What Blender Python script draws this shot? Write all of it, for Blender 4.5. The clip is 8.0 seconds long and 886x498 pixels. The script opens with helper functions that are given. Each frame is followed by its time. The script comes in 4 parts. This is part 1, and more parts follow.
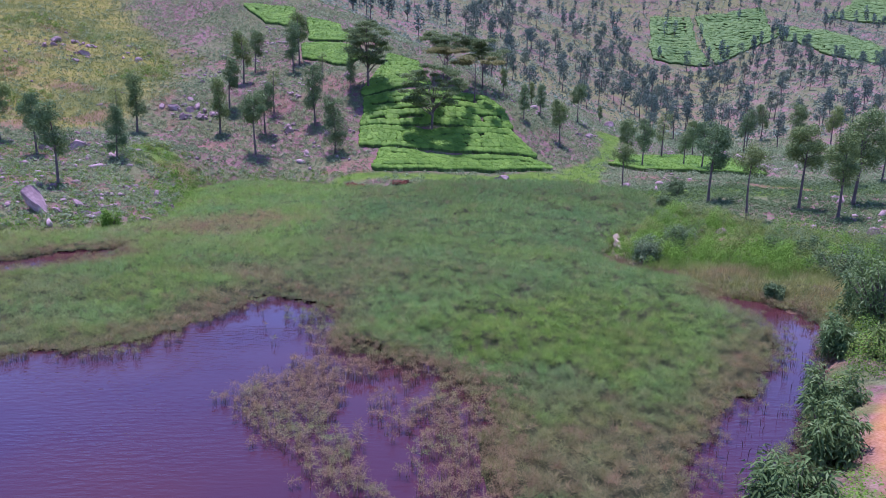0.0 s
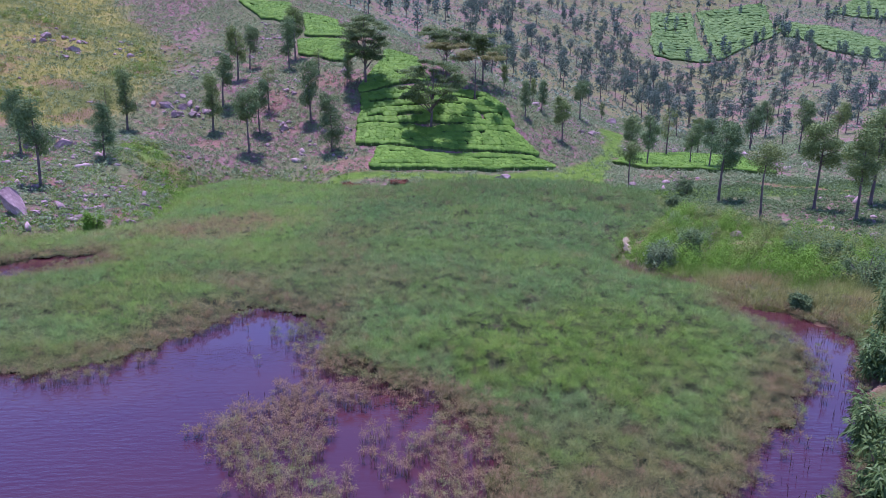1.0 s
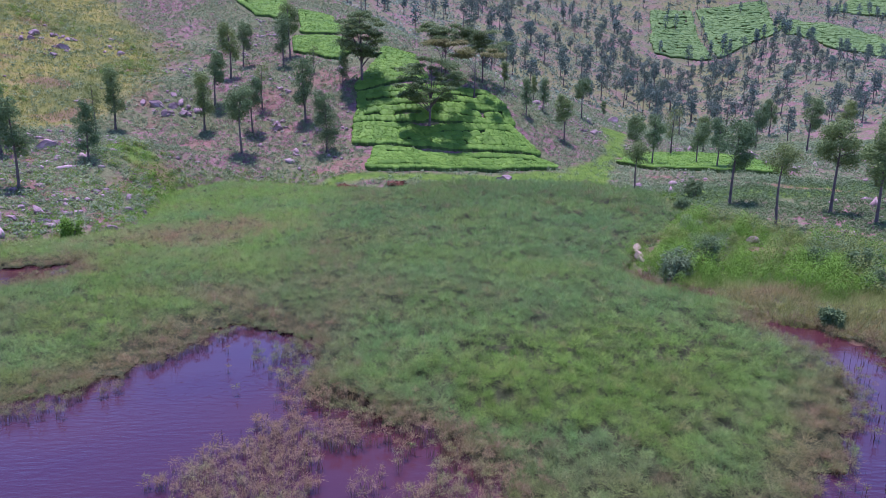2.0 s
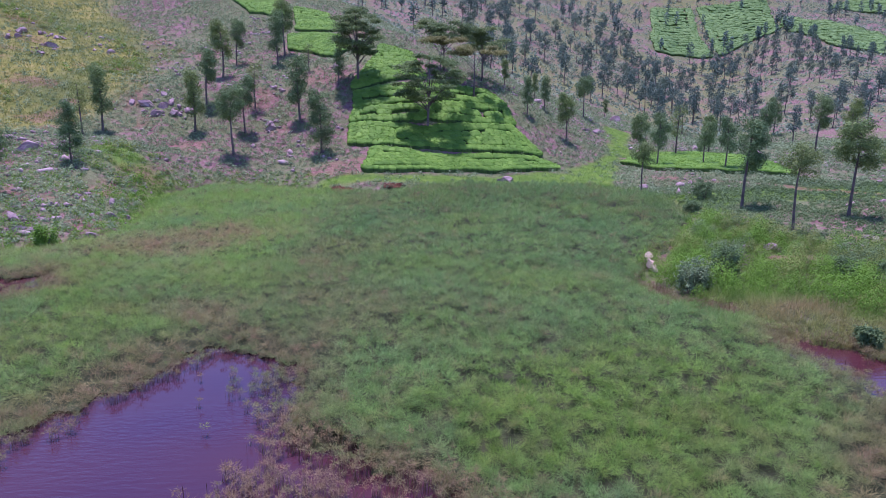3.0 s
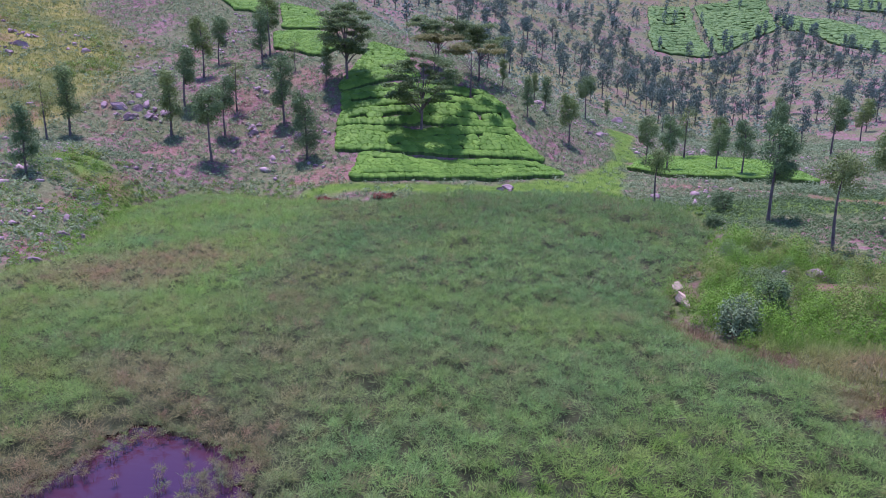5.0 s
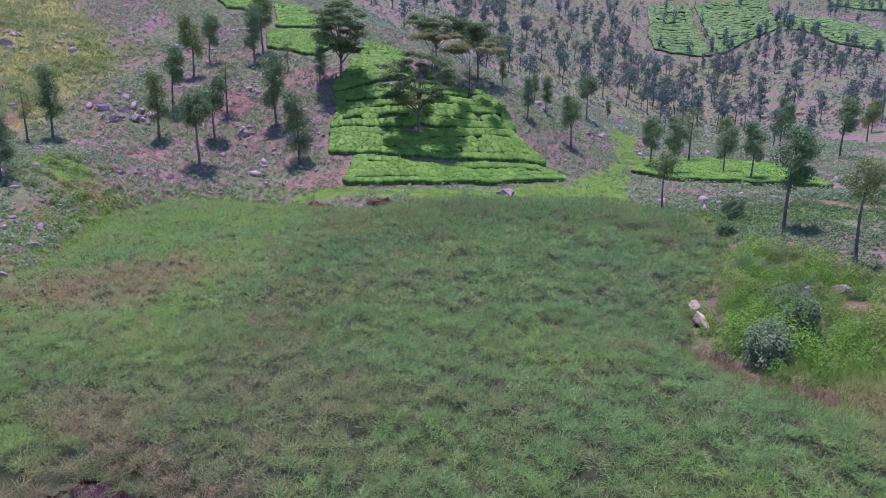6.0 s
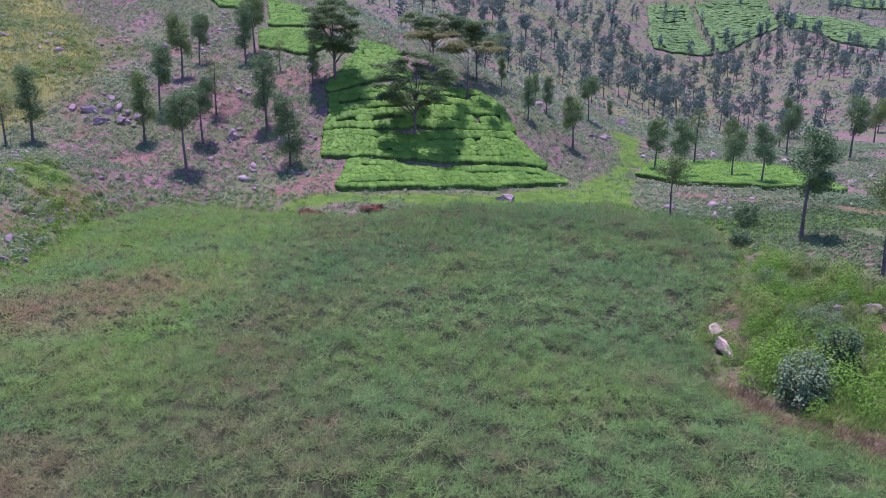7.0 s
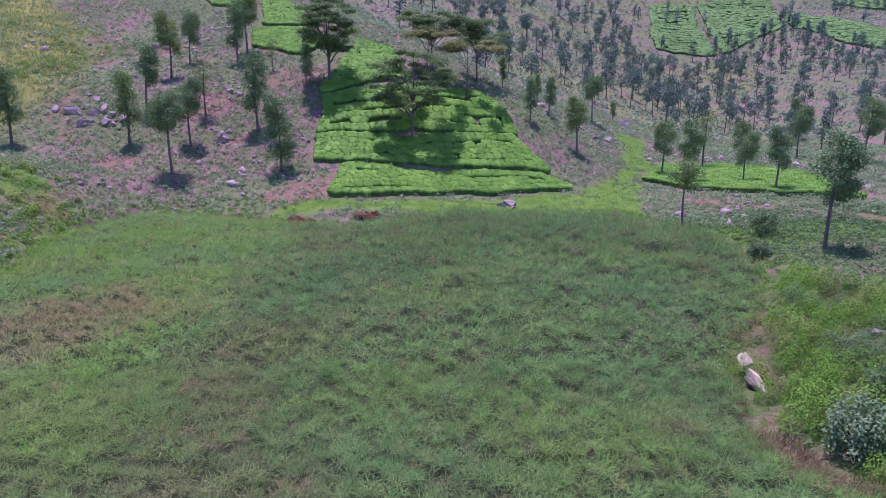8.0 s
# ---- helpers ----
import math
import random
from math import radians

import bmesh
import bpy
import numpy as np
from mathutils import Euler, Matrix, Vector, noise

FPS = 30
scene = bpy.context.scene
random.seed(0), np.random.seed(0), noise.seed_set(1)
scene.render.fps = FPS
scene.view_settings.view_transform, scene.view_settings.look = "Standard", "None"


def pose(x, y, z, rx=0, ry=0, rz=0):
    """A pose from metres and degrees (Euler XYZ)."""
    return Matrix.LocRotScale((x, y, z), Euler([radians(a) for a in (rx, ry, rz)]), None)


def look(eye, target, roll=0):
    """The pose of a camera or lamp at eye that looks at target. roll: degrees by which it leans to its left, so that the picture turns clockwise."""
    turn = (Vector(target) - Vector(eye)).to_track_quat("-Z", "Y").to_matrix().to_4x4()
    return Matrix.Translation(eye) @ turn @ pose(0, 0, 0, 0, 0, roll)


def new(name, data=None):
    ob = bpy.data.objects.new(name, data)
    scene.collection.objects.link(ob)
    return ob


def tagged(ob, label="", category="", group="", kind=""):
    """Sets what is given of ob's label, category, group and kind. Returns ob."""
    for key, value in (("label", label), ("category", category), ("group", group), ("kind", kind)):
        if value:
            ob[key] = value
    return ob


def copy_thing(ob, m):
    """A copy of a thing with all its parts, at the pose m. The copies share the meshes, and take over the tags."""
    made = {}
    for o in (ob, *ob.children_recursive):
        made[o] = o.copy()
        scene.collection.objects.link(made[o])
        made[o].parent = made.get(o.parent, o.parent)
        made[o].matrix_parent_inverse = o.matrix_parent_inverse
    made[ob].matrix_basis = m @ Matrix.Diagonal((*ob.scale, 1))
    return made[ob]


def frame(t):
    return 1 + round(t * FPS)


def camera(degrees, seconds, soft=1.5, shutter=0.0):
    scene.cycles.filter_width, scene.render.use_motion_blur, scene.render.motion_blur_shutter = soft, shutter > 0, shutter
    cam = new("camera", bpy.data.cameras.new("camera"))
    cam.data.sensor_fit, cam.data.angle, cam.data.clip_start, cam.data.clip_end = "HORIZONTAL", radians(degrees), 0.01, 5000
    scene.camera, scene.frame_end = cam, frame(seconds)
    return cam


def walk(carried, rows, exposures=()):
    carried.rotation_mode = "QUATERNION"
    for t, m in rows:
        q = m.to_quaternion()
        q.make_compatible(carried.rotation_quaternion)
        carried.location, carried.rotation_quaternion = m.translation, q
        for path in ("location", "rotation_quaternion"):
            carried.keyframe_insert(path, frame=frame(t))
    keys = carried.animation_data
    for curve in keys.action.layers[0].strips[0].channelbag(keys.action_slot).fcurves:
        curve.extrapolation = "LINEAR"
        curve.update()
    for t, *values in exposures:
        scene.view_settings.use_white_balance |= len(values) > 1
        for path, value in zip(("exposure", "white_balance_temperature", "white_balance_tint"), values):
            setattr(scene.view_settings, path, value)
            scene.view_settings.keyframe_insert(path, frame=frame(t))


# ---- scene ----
cam = camera(68.0, 8.0, soft=0.45)
PATH = [
    (0, (-0.264, 1.269, 10.455), (-0.208, 3.222, 10.026), 1.2),
    (0.5, (-0.237, 2.589, 10.424), (-0.181, 4.541, 9.991), 1.1),
    (1, (-0.249, 3.987, 10.407), (-0.191, 5.938, 9.97), 1.1),
    (1.5, (-0.268, 5.447, 10.384), (-0.207, 7.397, 9.945), 1.1),
    (3, (-0.124, 9.826, 10.377), (-0.059, 11.775, 9.933), 0.9),
    (3.5, (-0.059, 11.388, 10.405), (0.009, 13.336, 9.96), 0.9),
    (4, (0.001, 12.94, 10.493), (0.075, 14.889, 10.047), 0.8),
    (4.5, (0.04, 14.51, 10.591), (0.117, 16.458, 10.146), 0.8),
    (6, (0.322, 19.076, 10.846), (0.405, 21.024, 10.399), 0.8),
    (6.5, (0.462, 20.662, 10.911), (0.547, 22.609, 10.463), 0.7),
    (7, (0.627, 22.256, 10.984), (0.713, 24.203, 10.537), 0.7),
    (7.5, (0.798, 23.929, 11.008), (0.883, 25.877, 10.562), 0.7),
    (8, (0.973, 25.656, 11.021), (1.058, 27.604, 10.576), 0.7),
]
walk(cam, [(t, look(eye, target, roll)) for t, eye, target, roll in PATH],
     exposures=[(0.0, 0.82, 5450, 41), (8.0, 0.81, 5520, 41)])

# ---- world and sun ----
SUN_DIR = Vector((-0.09, 0.2, 1.0)).normalized()
world = bpy.data.worlds.new("sky")
scene.world = world
world.use_nodes = True
wn = world.node_tree
sky = wn.nodes.new("ShaderNodeTexSky")
sky.sky_type, sky.sun_disc = "NISHITA", False
sky.sun_elevation = math.asin(SUN_DIR.z)
sky.sun_rotation = math.atan2(SUN_DIR.x, SUN_DIR.y)
sky.altitude, sky.air_density, sky.dust_density, sky.ozone_density = 1400, 1.0, 0.1, 4.0
back = wn.nodes["Background"]
back.inputs["Strength"].default_value = 0.15
wn.links.new(sky.outputs[0], back.inputs[0])
sun = new("sun", bpy.data.lights.new("sun", "SUN"))
sun.data.energy, sun.data.angle, sun.data.color = 3.6, radians(0.55), (1.0, 0.95, 0.88)
sun.matrix_world = look(SUN_DIR * 200, (0, 0, 0))

# ---- small tools ----
rng = np.random.default_rng(7)


def smooth(a, b, x):
    t = np.clip((x - a) / (b - a), 0, 1)
    return t * t * (3 - 2 * t)


def vnoise(x, y, scale, seed=0):
    """Smooth value noise in 0..1."""
    x, y = np.asarray(x, float) / scale, np.asarray(y, float) / scale
    i, j = np.floor(x), np.floor(y)
    f, g = x - i, y - j
    f, g = f * f * (3 - 2 * f), g * g * (3 - 2 * g)

    def h(a, b):
        v = np.sin(a * 127.1 + b * 311.7 + seed * 74.7) * 43758.5453
        return v - np.floor(v)
    return (h(i, j) * (1 - f) + h(i + 1, j) * f) * (1 - g) + (h(i, j + 1) * (1 - f) + h(i + 1, j + 1) * f) * g


def fractal(x, y, scale, seed=0):
    return 0.55 * vnoise(x, y, scale, seed) + 0.3 * vnoise(x, y, scale * 0.45, seed + 3) + 0.15 * vnoise(x, y, scale * 0.2, seed + 5)


def edge_distance(x, y, poly):
    """Distance to a plan outline, negative inside."""
    x, y = np.asarray(x, float).ravel(), np.asarray(y, float).ravel()
    best, inside = np.full(x.shape, 1e9), np.zeros(x.shape, bool)
    for (ax, ay), (bx, by) in zip(poly, poly[1:] + poly[:1]):
        dx, dy = bx - ax, by - ay
        t = np.clip(((x - ax) * dx + (y - ay) * dy) / (dx * dx + dy * dy), 0, 1)
        best = np.minimum(best, np.hypot(x - ax - t * dx, y - ay - t * dy))
        if dy:
            inside ^= ((ay > y) != (by > y)) & (x < ax + (y - ay) / dy * dx)
    return np.where(inside, -best, best)


def raw_mesh(name, verts, faces, material, smooth_faces=False):
    """A mesh of faces with equal corner counts, from arrays."""
    me = bpy.data.meshes.new(name)
    verts, faces = np.asarray(verts, np.float32), np.asarray(faces, np.int32)
    n = faces.shape[1]
    me.vertices.add(len(verts))
    me.vertices.foreach_set("co", verts.ravel())
    me.loops.add(faces.size)
    me.loops.foreach_set("vertex_index", faces.ravel())
    me.polygons.add(len(faces))
    me.polygons.foreach_set("loop_start", np.arange(0, faces.size, n, dtype=np.int32))
    me.polygons.foreach_set("loop_total", np.full(len(faces), n, np.int32))
    if smooth_faces:
        me.polygons.foreach_set("use_smooth", np.ones(len(faces), bool))
    me.update(calc_edges=True)
    me.materials.append(material)
    return me


def leaf_mesh(name, corners, material):
    """Separate four-cornered leaves, corners as an array of n x 4 x 3."""
    n = len(corners)
    return raw_mesh(name, corners.reshape(-1, 3), np.arange(n * 4).reshape(n, 4), material)


def leaves(base, way, length, width, droop=0.0, facing=None):
    """Diamond leaves from base points along ways; facing: the side that they turn outwards, else random."""
    n = len(base)
    if facing is not None:
        facing = facing / (np.linalg.norm(facing, axis=1, keepdims=True) + 1e-9)
        way = way - facing * np.sum(way * facing, 1, keepdims=True)
    way = way / (np.linalg.norm(way, axis=1, keepdims=True) + 1e-9)
    side = np.cross(way, rng.normal(size=(n, 3)) if facing is None else facing)
    side /= np.linalg.norm(side, axis=1, keepdims=True) + 1e-9
    length, width = np.broadcast_to(length, n)[:, None], np.broadcast_to(width, n)[:, None]
    mid = base + way * length * 0.45
    tip = base + way * length
    tip[:, 2] -= droop * length[:, 0]
    return np.stack([base, mid + side * width * 0.5, tip, mid - side * width * 0.5], 1)


def slips(base, way, length, width, facing):
    """Narrow pointed blades of three corners, turned towards facing."""
    n = len(base)
    facing = facing / (np.linalg.norm(facing, axis=1, keepdims=True) + 1e-9)
    way = way / (np.linalg.norm(way, axis=1, keepdims=True) + 1e-9)
    side = np.cross(way, facing)
    side *= 0.5 * np.broadcast_to(width, n)[:, None] / (np.linalg.norm(side, axis=1, keepdims=True) + 1e-9)
    return np.stack([base + side, base - side, base + way * np.broadcast_to(length, n)[:, None]], 1)


def blades(base, lean, height, width):
    """Upright grass blades that bend over towards lean."""
    n = len(base)
    side = np.stack([-lean[:, 1], lean[:, 0], np.zeros(n)], 1) + rng.normal(0, 0.3, (n, 3)) * [1, 1, 0]
    side /= np.linalg.norm(side, axis=1, keepdims=True) + 1e-9
    up = np.array([0, 0, 1.0])
    lean3 = np.concatenate([lean, np.zeros((n, 1))], 1)
    height, width = np.broadcast_to(height, n)[:, None], np.broadcast_to(width, n)[:, None]
    mid = base + up * height * 0.68 + lean3 * height * 0.3
    tip = base + up * height * 0.86 + lean3 * height * 1.05
    return np.stack([base, mid + side * width * 0.5, tip, mid - side * width * 0.5], 1)


def tube(path, radii, sides=7):
    path, radii = np.asarray(path, float), np.asarray(radii, float)
    n = len(path)
    d = np.gradient(path, axis=0)
    d /= np.linalg.norm(d, axis=1, keepdims=True)
    ref = np.where(np.abs(d[:, 2:3]) > 0.9, [[1.0, 0, 0]], [[0, 0, 1.0]])
    a = np.cross(d, ref)
    a /= np.linalg.norm(a, axis=1, keepdims=True)
    b = np.cross(d, a)
    w = np.linspace(0, 2 * np.pi, sides, endpoint=False)
    v = path[:, None] + radii[:, None, None] * (a[:, None] * np.cos(w)[None, :, None] + b[:, None] * np.sin(w)[None, :, None])
    f = [(i * sides + k, i * sides + (k + 1) % sides, (i + 1) * sides + (k + 1) % sides, (i + 1) * sides + k) for i in range(n - 1) for k in range(sides)]
    return v.reshape(-1, 3), np.array(f)


def join(pieces):
    vs, fs, k = [], [], 0
    for v, f in pieces:
        vs.append(v)
        fs.append(np.asarray(f) + k)
        k += len(v)
    return np.concatenate(vs), np.concatenate(fs)


# ---- materials ----
def nodes_of(name):
    m = bpy.data.materials.new(name)
    m.use_nodes = True
    t = m.node_tree
    t.nodes.clear()
    return m, t, t.nodes.new("ShaderNodeOutputMaterial")


def noise_node(t, scale, detail=4, kind="Object"):
    co = t.nodes.new("ShaderNodeTexCoord")
    nz = t.nodes.new("ShaderNodeTexNoise")
    nz.inputs["Scale"].default_value, nz.inputs["Detail"].default_value = scale, detail
    t.links.new(co.outputs[kind], nz.inputs["Vector"])
    return nz.outputs["Fac"]


def ramp(t, fac, stops):
    r = t.nodes.new("ShaderNodeValToRGB")
    e = r.color_ramp.elements
    while len(e) < len(stops):
        e.new(0.5)
    for k, (p, c) in zip(e, stops):
        k.position, k.color = p, (*c, 1)
    t.links.new(fac, r.inputs[0])
    return r.outputs[0]


def mixed(t, fac, a, b, how="MIX"):
    m = t.nodes.new("ShaderNodeMix")
    m.data_type, m.blend_type = "RGBA", how
    for socket, v in ((m.inputs[0], fac), (m.inputs[6], a), (m.inputs[7], b)):
        if isinstance(v, (int, float)):
            socket.default_value = v
        elif isinstance(v, tuple):
            socket.default_value = (*v, 1)
        else:
            t.links.new(v, socket)
    return m.outputs[2]


def foliage(name, dark, mid, light, patch=0.15, through_light=0.3, rough=0.6, per_object=0.0):
    """Leaf material: patches, leaf to leaf variation, light shining through."""
    m, t, out = nodes_of(name)
    geo = t.nodes.new("ShaderNodeNewGeometry")
    leaf = ramp(t, geo.outputs["Random Per Island"], [(0.0, dark), (0.5, mid), (1.0, light)])
    tint = ramp(t, noise_node(t, patch, 3), [(0.3, dark), (0.5, mid), (0.7, light)])
    col = mixed(t, 0.5, leaf, tint)
    if per_object:
        info = t.nodes.new("ShaderNodeObjectInfo")
        hue = ramp(t, info.outputs["Random"], [(0.0, (0.75, 0.85, 0.9)), (0.5, (1, 1, 1)), (1.0, (1.3, 1.15, 0.8))])
        col = mixed(t, per_object, col, hue, "MULTIPLY")
    d = t.nodes.new("ShaderNodeBsdfPrincipled")
    d.inputs["Roughness"].default_value = rough
    d.inputs["Specular IOR Level"].default_value = 0.12
    tr = t.nodes.new("ShaderNodeBsdfTranslucent")
    mx = t.nodes.new("ShaderNodeMixShader")
    mx.inputs[0].default_value = through_light
    t.links.new(col, d.inputs["Base Color"])
    t.links.new(col, tr.inputs["Color"])
    t.links.new(d.outputs[0], mx.inputs[1])
    t.links.new(tr.outputs[0], mx.inputs[2])
    t.links.new(mx.outputs[0], out.inputs[0])
    return m


def reed_material():
    """Reeds: green, brown or yellowish by the plan's weights, each blade a little different, fine streaks."""
    m, t, out = nodes_of("reed_blades")
    co = t.nodes.new("ShaderNodeTexCoord")
    mp = t.nodes.new("ShaderNodeMapping")
    mp.inputs["Scale"].default_value = (1.0, 1.0, 0.25)
    t.links.new(co.outputs["Object"], mp.inputs[0])
    fine = t.nodes.new("ShaderNodeTexNoise")
    fine.inputs["Scale"].default_value, fine.inputs["Detail"].default_value, fine.inputs["Roughness"].default_value = 15, 5, 0.7
    t.links.new(mp.outputs[0], fine.inputs["Vector"])
    geo = t.nodes.new("ShaderNodeNewGeometry")
    att = t.nodes.new("ShaderNodeAttribute")
    att.attribute_name = "cover"
    single = t.nodes.new("ShaderNodeMath")
    single.operation = "MULTIPLY"
    single.inputs[1].default_value = 0.22
    t.links.new(att.outputs["Alpha"], single.inputs[0])
    vary = mixed(t, single.outputs[0], fine.outputs["Fac"], geo.outputs["Random Per Island"])
    tint = ramp(t, noise_node(t, 0.13, 4), [(0.32, (0.88, 0.96, 1.03)), (0.5, (1, 1, 1)), (0.68, (1.14, 1.06, 0.9))])
    green = mixed(t, 1.0, ramp(t, vary, [(0.2, (0.07, 0.128, 0.045)), (0.5, (0.124, 0.212, 0.069)), (0.8, (0.2, 0.31, 0.104))]), tint, "MULTIPLY")
    brown = ramp(t, vary, [(0.25, (0.11, 0.08, 0.044)), (0.5, (0.19, 0.137, 0.08)), (0.75, (0.285, 0.205, 0.13))])
    gold = ramp(t, vary, [(0.25, (0.076, 0.136, 0.028)), (0.5, (0.128, 0.218, 0.042)), (0.75, (0.195, 0.3, 0.066))])
    sep = t.nodes.new("ShaderNodeSeparateColor")
    t.links.new(att.outputs["Color"], sep.inputs[0])
    col = mixed(t, sep.outputs[0], mixed(t, sep.outputs[1], green, gold), brown)
    col = mixed(t, sep.outputs[2], col, mixed(t, 1.0, col, (1.9, 1.8, 1.65), "MULTIPLY"))
    d = t.nodes.new("ShaderNodeBsdfPrincipled")
    d.inputs["Roughness"].default_value, d.inputs["Specular IOR Level"].default_value = 0.75, 0.1
    tr = t.nodes.new("ShaderNodeBsdfTranslucent")
    mx = t.nodes.new("ShaderNodeMixShader")
    mx.inputs[0].default_value = 0.4
    t.links.new(col, d.inputs["Base Color"])
    t.links.new(col, tr.inputs["Color"])
    t.links.new(d.outputs[0], mx.inputs[1])
    t.links.new(tr.outputs[0], mx.inputs[2])
    t.links.new(mx.outputs[0], out.inputs[0])
    return m


def solid(name, stops, scale, fine, bump=0.4, rough=0.85, per_object=0.0):
    """Stone, bark or soil: coarse stains, fine grain and relief."""
    m, t, out = nodes_of(name)
    coarse = noise_node(t, scale, 5)
    grain = noise_node(t, fine, 4)
    col = mixed(t, 0.35, ramp(t, coarse, stops), ramp(t, grain, stops))
    if per_object:
        info = t.nodes.new("ShaderNodeObjectInfo")
        hue = ramp(t, info.outputs["Random"], [(0.0, (0.75, 0.72, 0.72)), (1.0, (1.2, 1.15, 1.1))])
        col = mixed(t, per_object, col, hue, "MULTIPLY")
    d = t.nodes.new("ShaderNodeBsdfPrincipled")
    d.inputs["Roughness"].default_value, d.inputs["Specular IOR Level"].default_value = rough, 0.12
    b = t.nodes.new("ShaderNodeBump")
    b.inputs["Strength"].default_value, b.inputs["Distance"].default_value = bump, 0.08
    t.links.new(grain, b.inputs["Height"])
    t.links.new(b.outputs[0], d.inputs["Normal"])
    t.links.new(col, d.inputs["Base Color"])
    t.links.new(d.outputs[0], out.inputs[0])
    return m


def ground_material():
    """Red laterite with weeds; the plan's cover weights choose dry grass, lush grass, muddy or gap-shaded ground and
    bare sand.
    """
    m, t, out = nodes_of("hillside_soil")
    fine, mid, big = mixed(t, 0.45, noise_node(t, 2.6, 6), noise_node(t, 12, 5)), noise_node(t, 0.8, 6), noise_node(t, 0.09, 4)
    soil = ramp(t, fine, [(0.3, (0.1, 0.05, 0.048)), (0.5, (0.2, 0.11, 0.108)), (0.72, (0.36, 0.235, 0.235))])
    weed = ramp(t, fine, [(0.3, (0.06, 0.078, 0.032)), (0.7, (0.17, 0.2, 0.085))])
    patch = t.nodes.new("ShaderNodeMath")
    patch.operation = "ADD"
    t.links.new(mid, patch.inputs[0])
    t.links.new(big, patch.inputs[1])
    half = t.nodes.new("ShaderNodeMath")
    half.operation = "MULTIPLY"
    half.inputs[1].default_value = 0.5
    t.links.new(patch.outputs[0], half.inputs[0])
    weeds_on = ramp(t, half.outputs[0], [(0.43, (0, 0, 0)), (0.52, (0.85, 0.85, 0.85))])
    base = mixed(t, weeds_on, soil, weed)
    dry = mixed(t, ramp(t, big, [(0.42, (0, 0, 0)), (0.58, (1, 1, 1))]), ramp(t, mid, [(0.3, (0.075, 0.1, 0.03)), (0.7, (0.15, 0.16, 0.055))]),
                ramp(t, mid, [(0.3, (0.14, 0.145, 0.035)), (0.5, (0.21, 0.195, 0.05)), (0.7, (0.27, 0.22, 0.085))]))
    lush = ramp(t, mid, [(0.3, (0.06, 0.11, 0.02)), (0.5, (0.1, 0.17, 0.028)), (0.7, (0.14, 0.2, 0.038))])
    mud_and_gap_shade = ramp(t, mid, [(0.3, (0.022, 0.024, 0.011)), (0.7, (0.045, 0.05, 0.02))])
    sand = mixed(t, 0.5, ramp(t, fine, [(0.3, (0.42, 0.15, 0.04)), (0.7, (0.62, 0.27, 0.08))]), ramp(t, noise_node(t, 13, 5), [(0.3, (0.3, 0.12, 0.045)), (0.7, (0.6, 0.31, 0.14))]))
    att = t.nodes.new("ShaderNodeAttribute")
    att.attribute_name = "cover"
    sep = t.nodes.new("ShaderNodeSeparateColor")
    t.links.new(att.outputs["Color"], sep.inputs[0])
    col = mixed(t, sep.outputs[0], base, dry)
    col = mixed(t, sep.outputs[1], col, lush)
    col = mixed(t, sep.outputs[2], col, mud_and_gap_shade)
    col = mixed(t, att.outputs["Alpha"], col, sand)
    red = t.nodes.new("ShaderNodeAttribute")
    red.attribute_name = "bare"
    col = mixed(t, red.outputs["Fac"], col, ramp(t, fine, [(0.3, (0.1, 0.042, 0.033)), (0.5, (0.2, 0.096, 0.078)), (0.7, (0.33, 0.195, 0.165))]))
    d = t.nodes.new("ShaderNodeBsdfPrincipled")
    d.inputs["Roughness"].default_value, d.inputs["Specular IOR Level"].default_value = 0.95, 0.08
    b = t.nodes.new("ShaderNodeBump")
    b.inputs["Strength"].default_value, b.inputs["Distance"].default_value = 0.7, 0.25
    t.links.new(fine, b.inputs["Height"])
    t.links.new(b.outputs[0], d.inputs["Normal"])
    t.links.new(col, d.inputs["Base Color"])
    t.links.new(d.outputs[0], out.inputs[0])
    return m


def water_material():
    m, t, out = nodes_of("pond_water")
    co = t.nodes.new("ShaderNodeTexCoord")
    mp = t.nodes.new("ShaderNodeMapping")
    mp.inputs["Scale"].default_value = (1.0, 3.2, 1.0)
    mp.inputs["Rotation"].default_value = (0, 0, radians(-12))
    t.links.new(co.outputs["Object"], mp.inputs[0])
    nz = t.nodes.new("ShaderNodeTexNoise")
    nz.inputs["Scale"].default_value, nz.inputs["Detail"].default_value = 1.6, 3
    t.links.new(mp.outputs[0], nz.inputs["Vector"])
    d = t.nodes.new("ShaderNodeBsdfPrincipled")
    # Red-brown water; the violet in it is sky reflection put into base colour.
    silt_and_sky = ramp(t, noise_node(t, 0.07, 3), [(0.32, (0.038, 0.013, 0.036)), (0.58, (0.06, 0.017, 0.024))])
    t.links.new(silt_and_sky, d.inputs["Base Color"])
    d.inputs["Roughness"].default_value = 0.06
    d.inputs["IOR"].default_value = 1.4
    b = t.nodes.new("ShaderNodeBump")
    b.inputs["Strength"].default_value, b.inputs["Distance"].default_value = 0.25, 0.12
    calm = ramp(t, noise_node(t, 0.13, 2), [(0.42, (0.15, 0.15, 0.15)), (0.62, (1, 1, 1))])
    t.links.new(mixed(t, 1.0, nz.outputs["Fac"], calm, "MULTIPLY"), b.inputs["Height"])
    t.links.new(b.outputs[0], d.inputs["Normal"])
    t.links.new(d.outputs[0], out.inputs[0])
    return m


